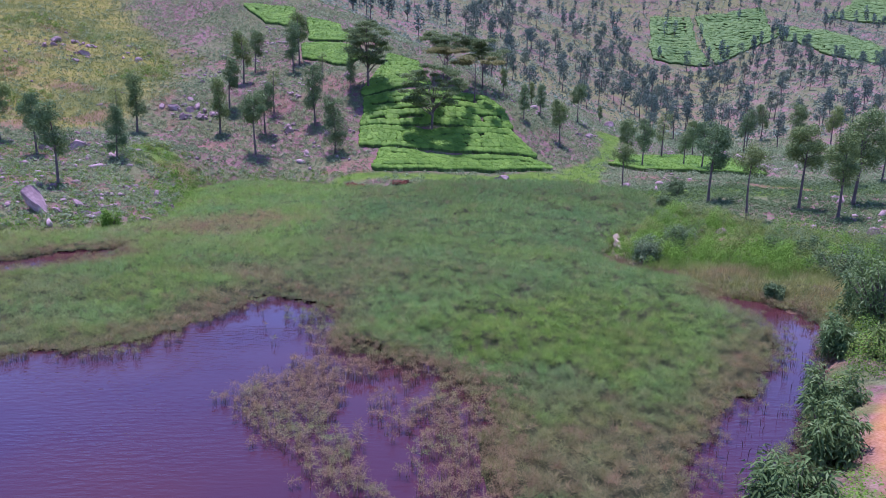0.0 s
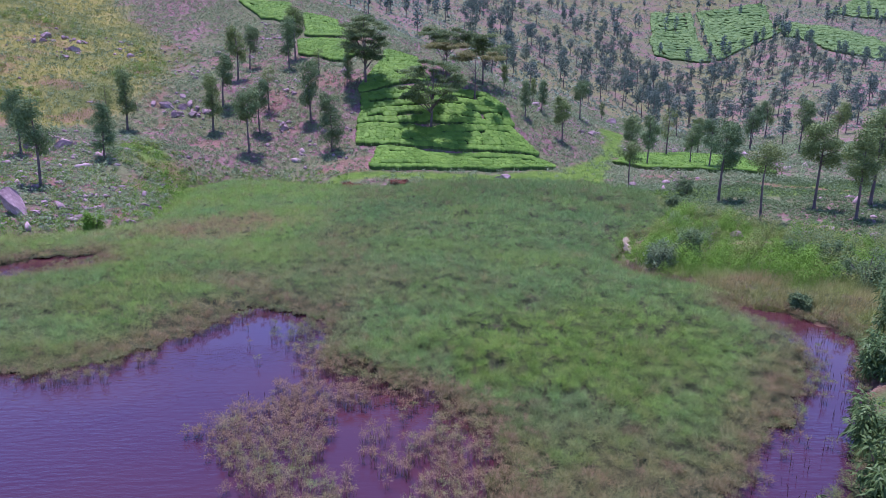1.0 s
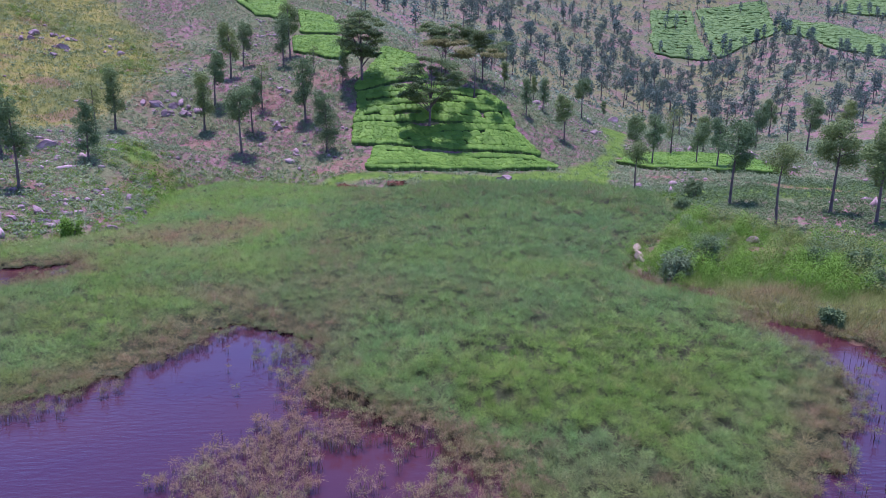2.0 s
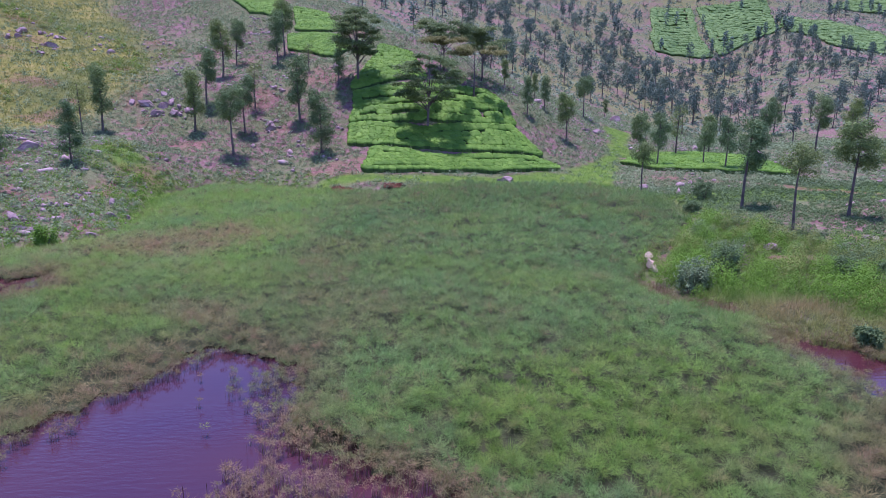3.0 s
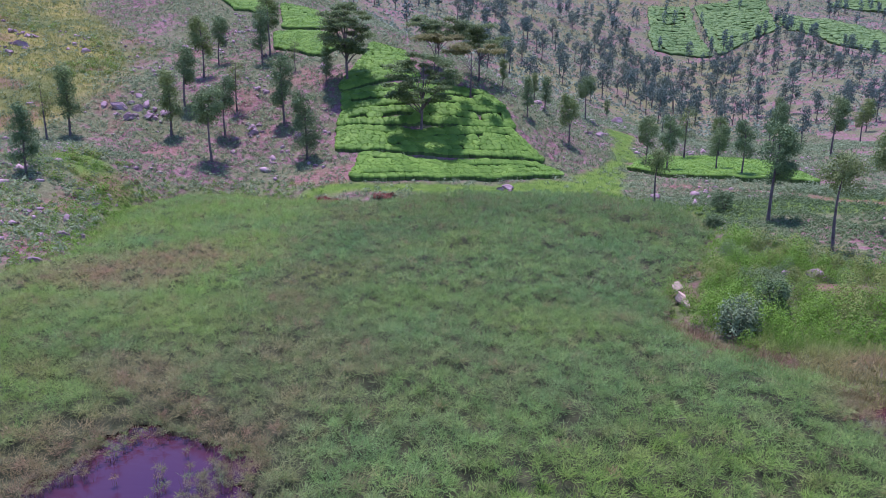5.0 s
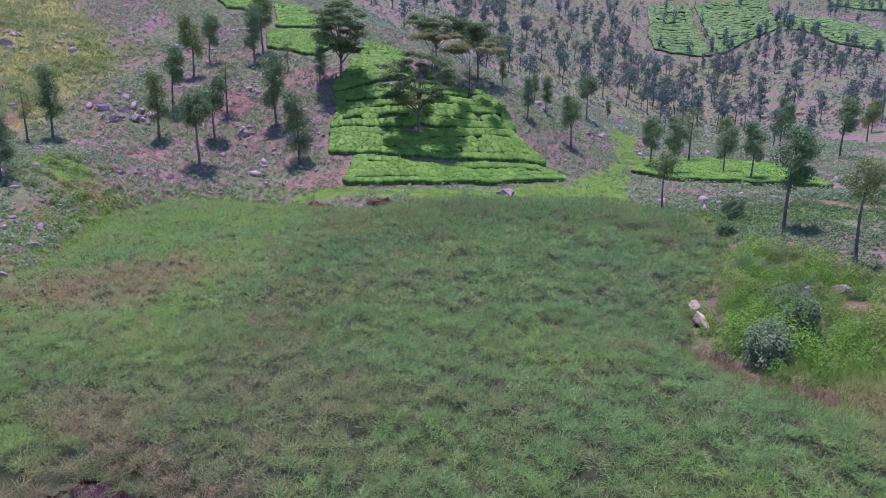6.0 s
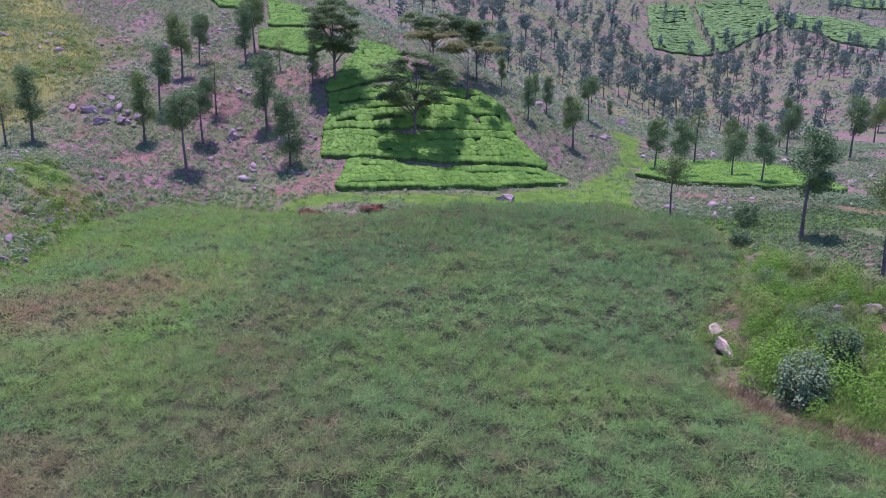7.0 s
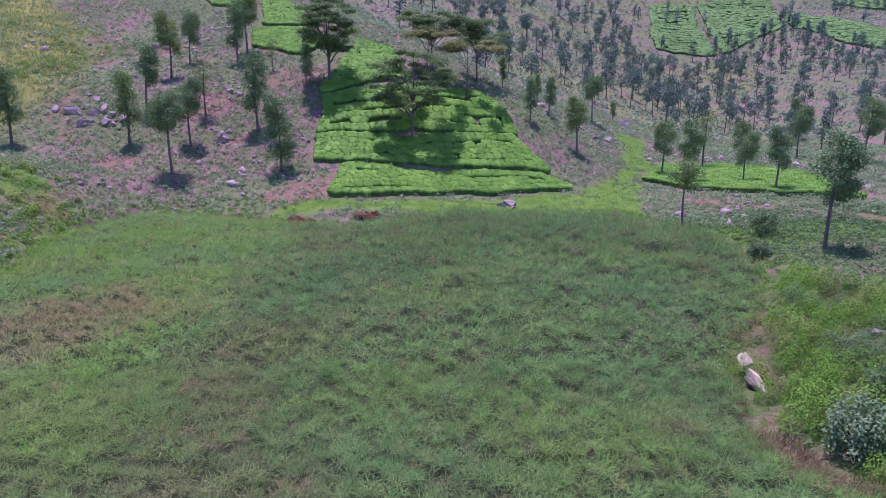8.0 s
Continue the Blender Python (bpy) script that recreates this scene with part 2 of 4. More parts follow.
GROUND = ground_material()
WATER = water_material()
REED = reed_material()
# Dark colour of the sheet under the reeds: painted shade for the gaps.
REED_SHADE = solid("reed_shade", [(0.3, (0.022, 0.03, 0.012)), (0.5, (0.045, 0.052, 0.022)), (0.7, (0.075, 0.07, 0.036))], 1.5, 16, 0.8)
STALK = foliage("dead_stalk", (0.05, 0.025, 0.02), (0.1, 0.05, 0.035), (0.16, 0.09, 0.06), 0.3)
TEA = foliage("tea_leaf", (0.085, 0.18, 0.025), (0.145, 0.28, 0.04), (0.22, 0.37, 0.06), 0.3)
# Tea leaf for the far fields, paler: distance haze put into the colour.
TEA_HAZY = foliage("hazy_tea_leaf", (0.1, 0.18, 0.05), (0.15, 0.25, 0.075), (0.21, 0.32, 0.1), 0.05)
# Darkened copy of tea_leaf for bush sides: shade put into the colour.
TEA_SIDE = foliage("tea_side_shade", (0.04, 0.07, 0.025), (0.07, 0.12, 0.03), (0.1, 0.17, 0.04), 0.6, 0.1)
SHRUB = foliage("shrub_leaf", (0.12, 0.175, 0.085), (0.195, 0.262, 0.13), (0.29, 0.35, 0.18), 0.2)
HERB = foliage("herb_leaf", (0.095, 0.195, 0.022), (0.135, 0.26, 0.029), (0.18, 0.315, 0.04), 0.35)
YELLOW_HERB = foliage("yellow_herb_leaf", (0.13, 0.17, 0.04), (0.2, 0.25, 0.06), (0.28, 0.31, 0.09), 0.6)
RUST = foliage("rusty_leaf", (0.14, 0.05, 0.035), (0.25, 0.095, 0.062), (0.36, 0.16, 0.105), 0.5)
SHORT = foliage("short_grass", (0.06, 0.12, 0.018), (0.115, 0.2, 0.03), (0.18, 0.26, 0.045), 0.2)
DRY = foliage("dry_grass", (0.12, 0.155, 0.03), (0.21, 0.23, 0.05), (0.3, 0.285, 0.08), 0.12)
OAK = foliage("tree_leaf", (0.07, 0.12, 0.05), (0.135, 0.205, 0.08), (0.255, 0.335, 0.125), 0.5, 0.25, per_object=0.7)
PALE = foliage("young_tree_leaf", (0.11, 0.15, 0.05), (0.17, 0.22, 0.07), (0.25, 0.3, 0.1), 0.5, per_object=0.5)
FEATHER = foliage("feathery_leaf", (0.085, 0.135, 0.055), (0.145, 0.205, 0.082), (0.23, 0.295, 0.12), 0.4, 0.4)
OLIVE = foliage("olive_leaf", (0.15, 0.16, 0.065), (0.23, 0.23, 0.095), (0.33, 0.31, 0.14), 0.4, 0.45)
# Far trees' leaves, bluer than tree_leaf to carry the haze of distance.
OAK_HAZY = foliage("hazy_tree_leaf", (0.05, 0.087, 0.074), (0.09, 0.143, 0.115), (0.165, 0.22, 0.165), 0.5, 0.2, per_object=0.5)
COVER = foliage("cover_leaf", (0.075, 0.125, 0.05), (0.13, 0.195, 0.08), (0.2, 0.27, 0.115), 0.25)
# Distant scrub: blue-grey haze is mixed into this leaf colour.
SHRUB_HAZY = foliage("hazy_shrub_leaf", (0.12, 0.175, 0.115), (0.19, 0.255, 0.165), (0.29, 0.35, 0.235), 0.2)
BANK_LEAF = foliage("bank_shrub_leaf", (0.06, 0.105, 0.035), (0.12, 0.19, 0.06), (0.21, 0.29, 0.1), 0.6, rough=0.45, per_object=0.5)
BARK = solid("bark", [(0.3, (0.07, 0.053, 0.047)), (0.7, (0.19, 0.155, 0.145))], 1.2, 9, per_object=0.6)
STONE = solid("granite", [(0.3, (0.14, 0.09, 0.1)), (0.5, (0.29, 0.2, 0.215)), (0.7, (0.46, 0.35, 0.365))], 0.8, 7, 0.6, per_object=0.7)
PALE_STONE = solid("pale_granite", [(0.3, (0.3, 0.19, 0.14)), (0.5, (0.44, 0.32, 0.24)), (0.7, (0.6, 0.47, 0.37))], 0.8, 7, 0.6)

# ---- the lie of the land: heights on a fan of bearings and distances ----
BEARING = np.array([-0.75, -0.5, -0.33, -0.18, -0.05, 0.1, 0.22, 0.36, 0.52, 0.75])
AWAY = np.array([30, 60, 82, 97, 113, 135, 170, 235, 330, 470, 720.0])
NEAR_RISE = [[0.6, 0.6, 0.6, 0.6, 0.6, 0.6, 0.6, 1.0, 0.9, 2.2], [5.0, 2.6, 0.9, 0.6, 0.6, 0.6, 0.6, 0.9, 1.2, 3.0],
             [10.8, 5.1, 4.3, 0.8, 0.6, 0.6, 0.6, 1.9, 1.9, 3.0], [16.3, 9.0, 5.4, 3.5, 4.4, 1.9, 1.5, 2.3, 2.6, 3.4],
             [20.6, 15.2, 12.5, 11.9, 13.6, 10.2, 2.5, 2.3, 3.1, 3.7]]
FAR_RISE = [[27.5, 23.7, 18.8, 19.8, 22.6, 14.4, 5.9, 2.5, 3.2, 5.1], [37.9, 36.2, 35.0, 35.9, 27.4, 14.4, 8.4, 2.5, 4.0, 10.1],
            [54.9, 57.1, 58.3, 52.3, 40.4, 29.5, 18.9, 8.7, 16.7, 23.0], [76.7, 79.8, 81.2, 74.0, 62.7, 56.6, 42.6, 32.3, 41.8, 43.2],
            [103.9, 102.7, 101.1, 98.8, 100.8, 94.5, 86.6, 85.3, 84, 86], [170, 165, 165, 165, 165, 170, 175, 175, 175, 180]]
RISE = np.array(NEAR_RISE + FAR_RISE)


def spline(k, knots):
    i = np.interp(k, knots, np.arange(len(knots)))
    i0 = np.clip(np.floor(i).astype(int), 0, len(knots) - 2)
    f = i - i0
    w = np.stack([-0.5 * f**3 + f**2 - 0.5 * f, 1.5 * f**3 - 2.5 * f**2 + 1, -1.5 * f**3 + 2 * f**2 + 0.5 * f, 0.5 * f**3 - 0.5 * f**2], -1)
    return np.clip(i0[..., None] + np.arange(-1, 3), 0, len(knots) - 1), w


def hill(x, y):
    iu, wu = spline(x / (np.maximum(y, 0) + 20), BEARING)
    iy, wy = spline(y, AWAY)
    return np.einsum("nij,ni,nj->n", RISE[iy[:, :, None], iu[:, None, :]], wy, wu)


MARSH = [(-120, -60), (-110, 30), (-60, 46), (-36, 50.5), (-29.5, 52.5), (-25.4, 54.5), (-23.3, 59), (-25, 68), (-27.3, 78), (-25, 86), (-20, 87.5),
         (-11, 83.5), (-5, 82), (3, 86), (11, 87), (18, 84.5), (24, 78.5), (25, 72), (23.5, 66), (20, 59.5), (14.6, 51.5), (13.2, 48.5), (12.3, 45.2), (12.5, 43.2), (13.6, 41.3),
         (15.4, 39.5), (17, 37.5), (21, 34.5), (20.5, 31), (17.5, 28), (15, 24), (12.5, 20), (10.2, 17), (8, 13), (5, 5), (3, -12), (0, -60)]
LAKE = [(-120, -60), (-100, 20), (-40, 25), (-17.6, 27), (-13.5, 28), (-11.5, 30.3), (-9.8, 34), (-8.8, 35.6), (-7, 35.4), (-5.2, 34.3), (-4.9, 30.5),
        (-4.4, 27.4), (-6.7, 23.2), (-4.2, 20), (-2.7, 18), (-1, 16.8), (1, 12), (3, 4), (1, -12), (-3, -60)]
CHANNEL = [(16.0, 35.9), (16.6, 36.8), (18.0, 35.9), (18.9, 33.6), (18.9, 31.5), (17.9, 29.2), (16.2, 26.3), (14.8, 24.1), (12.4, 20.9), (10.7, 19.2), (8.8, 16.5), (6, 12.5), (3.8, 12.5), (5.4, 15), (7, 17.5), (9.6, 20.9), (11.8, 23.5), (14.6, 26.9), (16.6, 30.3), (16.9, 32.6), (16.4, 34.2)]
INLET = [(-40, 36), (-26.8, 43.2), (-25.2, 45.6), (-21.8, 47.4), (-21.2, 45.2), (-23.5, 42.4), (-25.3, 40.6), (-38, 33)]
FLOODED = [(-7, 23), (-4.8, 28), (-1.5, 26.5), (1, 24), (1.5, 17), (-1, 16.5), (-3, 17.5)]
SANDY = [(11.2, 13.5), (12.4, 17.2), (13.7, 19.4), (15, 21.2), (17.5, 23), (19, 20), (15, 14), (12, 9)]
BANK_GREEN = [(8.5, 13.5), (10.8, 17.6), (14.8, 23), (18.2, 28.2), (20, 33), (26, 33), (25, 28), (17.5, 23.8), (14.4, 21.2), (12, 17.2), (10.5, 13)]


def ground_z(x, y):
    x, y = np.asarray(x, float).ravel(), np.asarray(y, float).ravel()
    top = hill(x, y) + (fractal(x, y, 9, 2) - 0.5) * np.clip(0.25 + y / 180, 0.25, 2.5) + (vnoise(x, y, 2.2, 4) - 0.5) * 0.18
    wet = np.minimum(np.minimum(edge_distance(x, y, LAKE), edge_distance(x, y, CHANNEL)), np.minimum(edge_distance(x, y, INLET), edge_distance(x, y, FLOODED) + 0.6))
    bed = -0.02 + 0.1 * smooth(30, 42, y) + (vnoise(x, y, 1.5, 9) - 0.5) * 0.16 - 1.0 * (1 - smooth(-1.6, 0.9, wet + (vnoise(x, y, 1.7, 8) - 0.5) * 1.2))
    shore = edge_distance(x, y, MARSH) + (vnoise(x, y, 3, 6) - 0.5) * 1.2
    dry = np.where(x < -16, smooth(-0.6, 1.8, shore) * 0.25 + smooth(-0.6, 7, shore) * 0.75, smooth(-0.6, 1.8, shore))
    return bed * (1 - dry) + np.maximum(top, 0.3) * dry


# plan outlines of the tea terraces
TEA_NEAR = [
    [(-7.5, 88.3), (-7.2, 95.4), (1.9, 96.4), (16, 99.6), (18.6, 97.4), (5, 92.2)],
    [(-10.2, 97.2), (-10.4, 101), (-1.9, 102.3), (13.4, 105.6), (16.8, 101.4), (3.5, 98.2), (-7.2, 96.8)],
    [(-10.5, 102.2), (-10.3, 104), (-2, 106.3), (12.9, 109.5), (13.6, 106.7), (-1.9, 103.3)],
    [(-10.2, 105), (-10.5, 108), (-2.2, 111.4), (10.3, 112.8), (12.8, 110.4), (-2, 107.4)],
    [(-10.6, 109), (-9, 117.3), (-7, 125), (-2, 124.5), (0.6, 113.3), (-2.2, 112.4)],
    [(-24, 131), (-25.2, 139), (-14.6, 132), (-12.2, 123.5), (-14, 122)],
    [(-24.5, 141), (-26.7, 154), (-19.6, 151.7), (-14.5, 134.5)],
    [(-42.7, 161.4), (-30.5, 160), (-27.6, 149), (-35.3, 151)],
    [(28.1, 103.8), (36.1, 118.5), (44.3, 116.5), (49.2, 106.6), (44.8, 87), (37, 88), (31.7, 95.2)]]
TEA_FAR = [
    [(117, 360), (139, 427), (162, 430), (134, 324), (111, 330)],
    [(167, 430), (219, 452), (188, 366), (139, 324)],
    [(206, 404), (222, 387), (215, 318), (194, 285), (184, 311), (183, 352)],
    [(250, 430), (300, 480), (330, 470), (290, 400)]]
DRY_GRASS = [(-110, 150), (-100, 90), (-60, 80), (-50, 92), (-42, 103), (-43, 120), (-47, 135), (-60, 150), (-75, 172)]
LUSH = [[(-36, 84), (-33.5, 85), (-27, 80.5), (-25.5, 76), (-27, 75), (-32, 80)],
        [(18.5, 98), (24, 104), (30, 116), (34, 134), (39, 134), (34, 116), (29, 106), (25, 93), (22, 86), (18, 84)],
        [(-13, 84), (-9, 87.5), (3, 90), (16, 95.5), (20.5, 94.5), (22, 88), (25, 82.5), (20, 83), (10, 87), (3, 86)],
        [(24, 78), (29, 78), (55, 81), (80, 84), (80, 79), (50, 72.5), (27, 70), (25, 71)],
        [(52, 84), (47, 80), (44, 74), (49, 73), (60, 80)]]
HERBS = [(12.9, 45.6), (13.4, 48.5), (14.6, 51.5), (20, 59), (24, 65), (28, 56), (36, 47), (40, 38), (34, 32), (27, 34), (20.5, 37.5), (14.4, 42)]


CUT_BANK = [(12.5, 44.4), (12.7, 43.2), (13.4, 41.9), (14.8, 40.5)]
RED_TRACK = [(27.5, 91.5), (32.2, 85.5), (39.5, 78), (50, 72), (70, 68)]


def polyline_distance(x, y, line):
    best = np.full(len(x), 1e9)
    for (ax, ay), (bx, by) in zip(line, line[1:]):
        t = np.clip(((x - ax) * (bx - ax) + (y - ay) * (by - ay)) / ((bx - ax) ** 2 + (by - ay) ** 2), 0, 1)
        best = np.minimum(best, np.hypot(x - ax - t * (bx - ax), y - ay - t * (by - ay)))
    return best


def cover_at(x, y):
    """Weights of dry grass, lush grass, muddy or gap-shaded ground, and sand."""
    ragged = (fractal(x, y, 7, 21) - 0.5) * 9
    dry = 1 - smooth(-4, 3, edge_distance(x, y, DRY_GRASS) + ragged)
    dry = np.maximum(dry, 0.3 * smooth(135, 190, y) * smooth(-10, 40, x) * smooth(0.35, 0.6, fractal(x, y, 30, 23)) * smooth(0.55, 0.4, x / np.maximum(y, 1)))
    lush = np.zeros_like(dry)
    for p in LUSH:
        lush = np.maximum(lush, 1 - smooth(-0.8, 1.0, edge_distance(x, y, p) + ragged * 0.45))
    lush *= np.where(x < -20, 0.9, 1)
    lush = np.maximum(lush, 0.35 * (1 - smooth(-1, 0.5, edge_distance(x, y, HERBS))))
    shore = edge_distance(x, y, MARSH)
    lush = np.maximum(lush, (1 - smooth(0.2, 2.2, shore + ragged * 0.3)) * 0.35)
    # Muddy in the marsh; under the herbs, soil painted dark as shaded gaps.
    mud_and_gap_shade = np.maximum(1 - smooth(-0.6, 0.5, shore), 0.75 * (1 - smooth(-1.5, 1, edge_distance(x, y, HERBS) + ragged * 0.15)))
    sand = (1 - smooth(-0.4, 0.6, edge_distance(x, y, SANDY) + ragged * 0.1))
    return np.stack([dry, lush * (1 - sand), mud_and_gap_shade, sand], 1)


def bare_at(x, y):
    """Share of naked red earth: the track, the cut bank of the marsh, the channel's muddy rim, worn spots."""
    ragged = (fractal(x, y, 5, 25) - 0.5) * 4
    track = 0.8 * (1 - smooth(0.3, 1.4, polyline_distance(x, y, RED_TRACK) + ragged * 0.4))
    shore = edge_distance(x, y, MARSH)
    bank = 0.45 * (1 - smooth(0.3, 0.9, np.abs(shore - 0.5) + ragged * 0.35)) * (x > 12) * (y > 44) * smooth(0.48, 0.58, fractal(x, y, 4, 29))
    bank = np.maximum(bank, 0.95 * (1 - smooth(0.15, 0.6, polyline_distance(x, y, CUT_BANK) + ragged * 0.25)))
    rim = 0.95 * (1 - smooth(0.4, 1.3, np.abs(edge_distance(x, y, CHANNEL)) + ragged * 0.4)) * (y > 26)
    worn = 0.9 * smooth(0.6, 0.68, fractal(x, y, 4, 27)) * (1 - smooth(0, 3, np.abs(y - 54 - (x - 33) * 0.15) - 2)) * (x > 22)
    slope = 0.6 * smooth(0.62, 0.7, fractal(x, y, 6, 28)) * (x < -8) * (y < 140) * smooth(0.5, 2, shore)
    return np.maximum.reduce([track, bank, rim, worn, slope])


def axis(parts):
    return np.unique(np.concatenate([np.arange(a, b, s) for a, b, s in parts]))


gx = axis([(-1500, -400, 100), (-400, -120, 14), (-120, -60, 3), (-60, 60, 0.8), (60, 130, 2.5), (130, 420, 7), (420, 1600, 100)])
gy = axis([(-900, -80, 80), (-80, 8, 6), (8, 140, 0.8), (140, 190, 2), (190, 560, 5), (560, 760, 20), (760, 2600, 150)])
mx, my = np.meshgrid(gx, gy)
gz = ground_z(mx, my)
gv = np.stack([mx.ravel(), my.ravel(), gz], 1)
cols, rws = len(gx), len(gy)
q = (np.arange(rws - 1)[:, None] * cols + np.arange(cols - 1)[None]).ravel()
me = raw_mesh("ground", gv, np.stack([q, q + 1, q + cols + 1, q + cols], 1), GROUND, True)
att = me.color_attributes.new("cover", "FLOAT_COLOR", "POINT")
att.data.foreach_set("color", cover_at(gv[:, 0], gv[:, 1]).astype(np.float32).ravel())
att = me.attributes.new("bare", "FLOAT", "POINT")
att.data.foreach_set("value", bare_at(gv[:, 0], gv[:, 1]).astype(np.float32))
tagged(new("ground", me), "red laterite hillside and muddy valley floor with weeds", "ground", kind="structure")
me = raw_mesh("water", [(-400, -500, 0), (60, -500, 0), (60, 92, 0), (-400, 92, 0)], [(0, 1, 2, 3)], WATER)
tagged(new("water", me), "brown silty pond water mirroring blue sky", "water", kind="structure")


# ---- marsh plants ----
def scatter(x0, x1, y0, y1, step):
    """Jittered grid of plan points."""
    a, b = np.meshgrid(np.arange(x0, x1, step), np.arange(y0, y1, step))
    return a.ravel() + rng.uniform(-0.5, 0.5, a.size) * step, b.ravel() + rng.uniform(-0.5, 0.5, a.size) * step


def marsh_plan(x, y):
    """Share of plant cover, share of brown plants and height of the plants."""
    ragged = (fractal(x, y, 3, 33) - 0.5) * 3
    wet = np.minimum(np.minimum(edge_distance(x, y, LAKE), edge_distance(x, y, CHANNEL)), edge_distance(x, y, INLET))
    flood = edge_distance(x, y, FLOODED) + ragged * 0.4
    head = smooth(0.2, 1.0, edge_distance(x, y, CHANNEL) + ragged * 0.5 + 3 * smooth(30.5, 28.5, y))
    full = head * smooth(-0.2, 0.6, wet + ragged * 0.45 + (vnoise(x, y, 0.8, 37) - 0.5) * 0.9) * smooth(0.15, -0.3, edge_distance(x, y, MARSH) - (vnoise(x, y, 2, 31) - 0.5))
    brown = 0.72 - 0.72 * smooth(0.1, 3.2, np.minimum(wet, flood + 0.8) + (fractal(x, y, 4, 41) - 0.5) * 3.0)
    brown = np.maximum(brown, 0.3 * smooth(0.45, 0.75, fractal(x, y, 6, 43)) * smooth(6, -8, x))
    brown = np.maximum(brown, 0.7 * np.exp(-((x + 8) / 7) ** 2 - ((y - 39) / 5) ** 2) * smooth(0.3, 0.6, fractal(x, y, 2.5, 42)))
    brown = np.maximum(brown, 0.15 * smooth(0.5, 0.75, fractal(x, y, 3, 44)))
    brown = np.maximum(brown, (0.35 + 0.5 * vnoise(x, y, 1.1, 49)) * (1 - smooth(-0.2, 1.6, np.hypot((x + 17 - (y - 56) * 0.6) / 5, (y - 56) / 4.5) - 0.5 + (fractal(x, y, 3, 47) - 0.5) * 1.6)))
    brown = np.maximum(brown, 0.6 * smooth(27, 19, y) * smooth(0.3, 0.6, fractal(x, y, 3, 40)))
    tall = 0.42 + 0.55 * smooth(-16, 0, x) * smooth(20, 34, y) + 0.35 * smooth(60, 75, y) * smooth(-4, 4, x) + 0.3 * (fractal(x, y, 6, 45) - 0.5)
    tall = np.clip(tall, 0.36, 1.6) * (0.5 + 0.5 * smooth(0, 2.4, -edge_distance(x, y, MARSH))) * (0.55 + 0.45 * smooth(0, 2, wet))
    return full, flood, brown, tall * (1 - 0.2 * brown)


def gold_at(x, y):
    """Share of yellowish reeds."""
    near = np.exp(-((x - 5 - (y - 28) * 0.35) / 6) ** 2 - ((y - 27) / 9) ** 2)
    return np.clip(0.85 * near * smooth(0.25, 0.6, fractal(x, y, 4, 48)) * 1.6 + 0.22 * smooth(0.5, 0.75, fractal(x, y, 5, 46)) + 0.5 * smooth(-4, -12, x) * smooth(0.35, 0.6, fractal(x, y, 4, 50)) + 0.4 * smooth(1.8, 0.2, -edge_distance(x, y, MARSH)), 0, 1)


def canopy_top(x, y, full, tall):
    """Where the heads of the reeds are."""
    return 0.1 * smooth(30, 42, y) - 0.12 + (tall * (0.62 + 0.4 * vnoise(x, y, 2.6, 5)) + 0.1) * smooth(0.0, 0.8, full)


def paint(me, brown, gold, pale=0.0, single=1.0):
    att = me.color_attributes.new("cover", "FLOAT_COLOR", "POINT")
    att.data.foreach_set("color", np.stack([brown, gold, pale + 0 * gold, single + 0 * gold], 1).astype(np.float32).ravel())


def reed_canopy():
    """A sheet under the heads, coloured dark for the shaded gaps between the reeds."""
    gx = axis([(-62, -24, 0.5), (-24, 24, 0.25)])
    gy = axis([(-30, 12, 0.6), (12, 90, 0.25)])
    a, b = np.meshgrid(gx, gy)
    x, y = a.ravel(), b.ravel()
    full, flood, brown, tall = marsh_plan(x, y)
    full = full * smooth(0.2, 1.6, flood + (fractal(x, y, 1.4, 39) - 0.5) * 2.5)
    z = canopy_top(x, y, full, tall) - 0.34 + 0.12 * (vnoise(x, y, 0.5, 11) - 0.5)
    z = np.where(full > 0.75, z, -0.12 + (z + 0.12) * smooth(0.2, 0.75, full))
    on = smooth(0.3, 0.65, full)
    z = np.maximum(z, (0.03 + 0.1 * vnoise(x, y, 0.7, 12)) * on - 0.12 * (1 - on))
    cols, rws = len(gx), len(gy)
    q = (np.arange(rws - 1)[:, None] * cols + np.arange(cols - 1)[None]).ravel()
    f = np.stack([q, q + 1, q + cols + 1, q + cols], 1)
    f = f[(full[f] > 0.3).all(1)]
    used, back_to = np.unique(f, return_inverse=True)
    me = raw_mesh("reed_bed", np.stack([x, y, z], 1)[used], back_to.reshape(-1, 4), REED_SHADE, True)
    tagged(new("reed_bed", me), "sheet under the reeds, coloured dark as the shaded gaps between them", "marsh plants", kind="stuff")


def mops(x, y, z, size, per, wide, up=0.55):
    """Round heads of fine hairs that spray out of their middle, three corners a hair."""
    k = len(x) * per
    c = np.repeat(np.stack([x, y, z], 1), per, 0)
    s = np.repeat(size, per)[:, None]
    way = rng.normal(size=(k, 3)) * [1, 1, 0.55] + [0.2, -0.08, up]
    way /= np.linalg.norm(way, axis=1, keepdims=True)
    face = rng.normal(0, 0.35, (k, 3)) + way * 0.3 + [0, -0.15, 1]
    root = c + (way * rng.uniform(0, 0.5, (k, 1)) + rng.normal(0, 0.2, (k, 3)) * [1, 1, 0.5]) * s
    return slips(root, way, s[:, 0] * rng.uniform(0.35, 0.7, k), np.repeat(np.broadcast_to(wide, len(x)), per) * rng.uniform(0.7, 1.3, k), face)


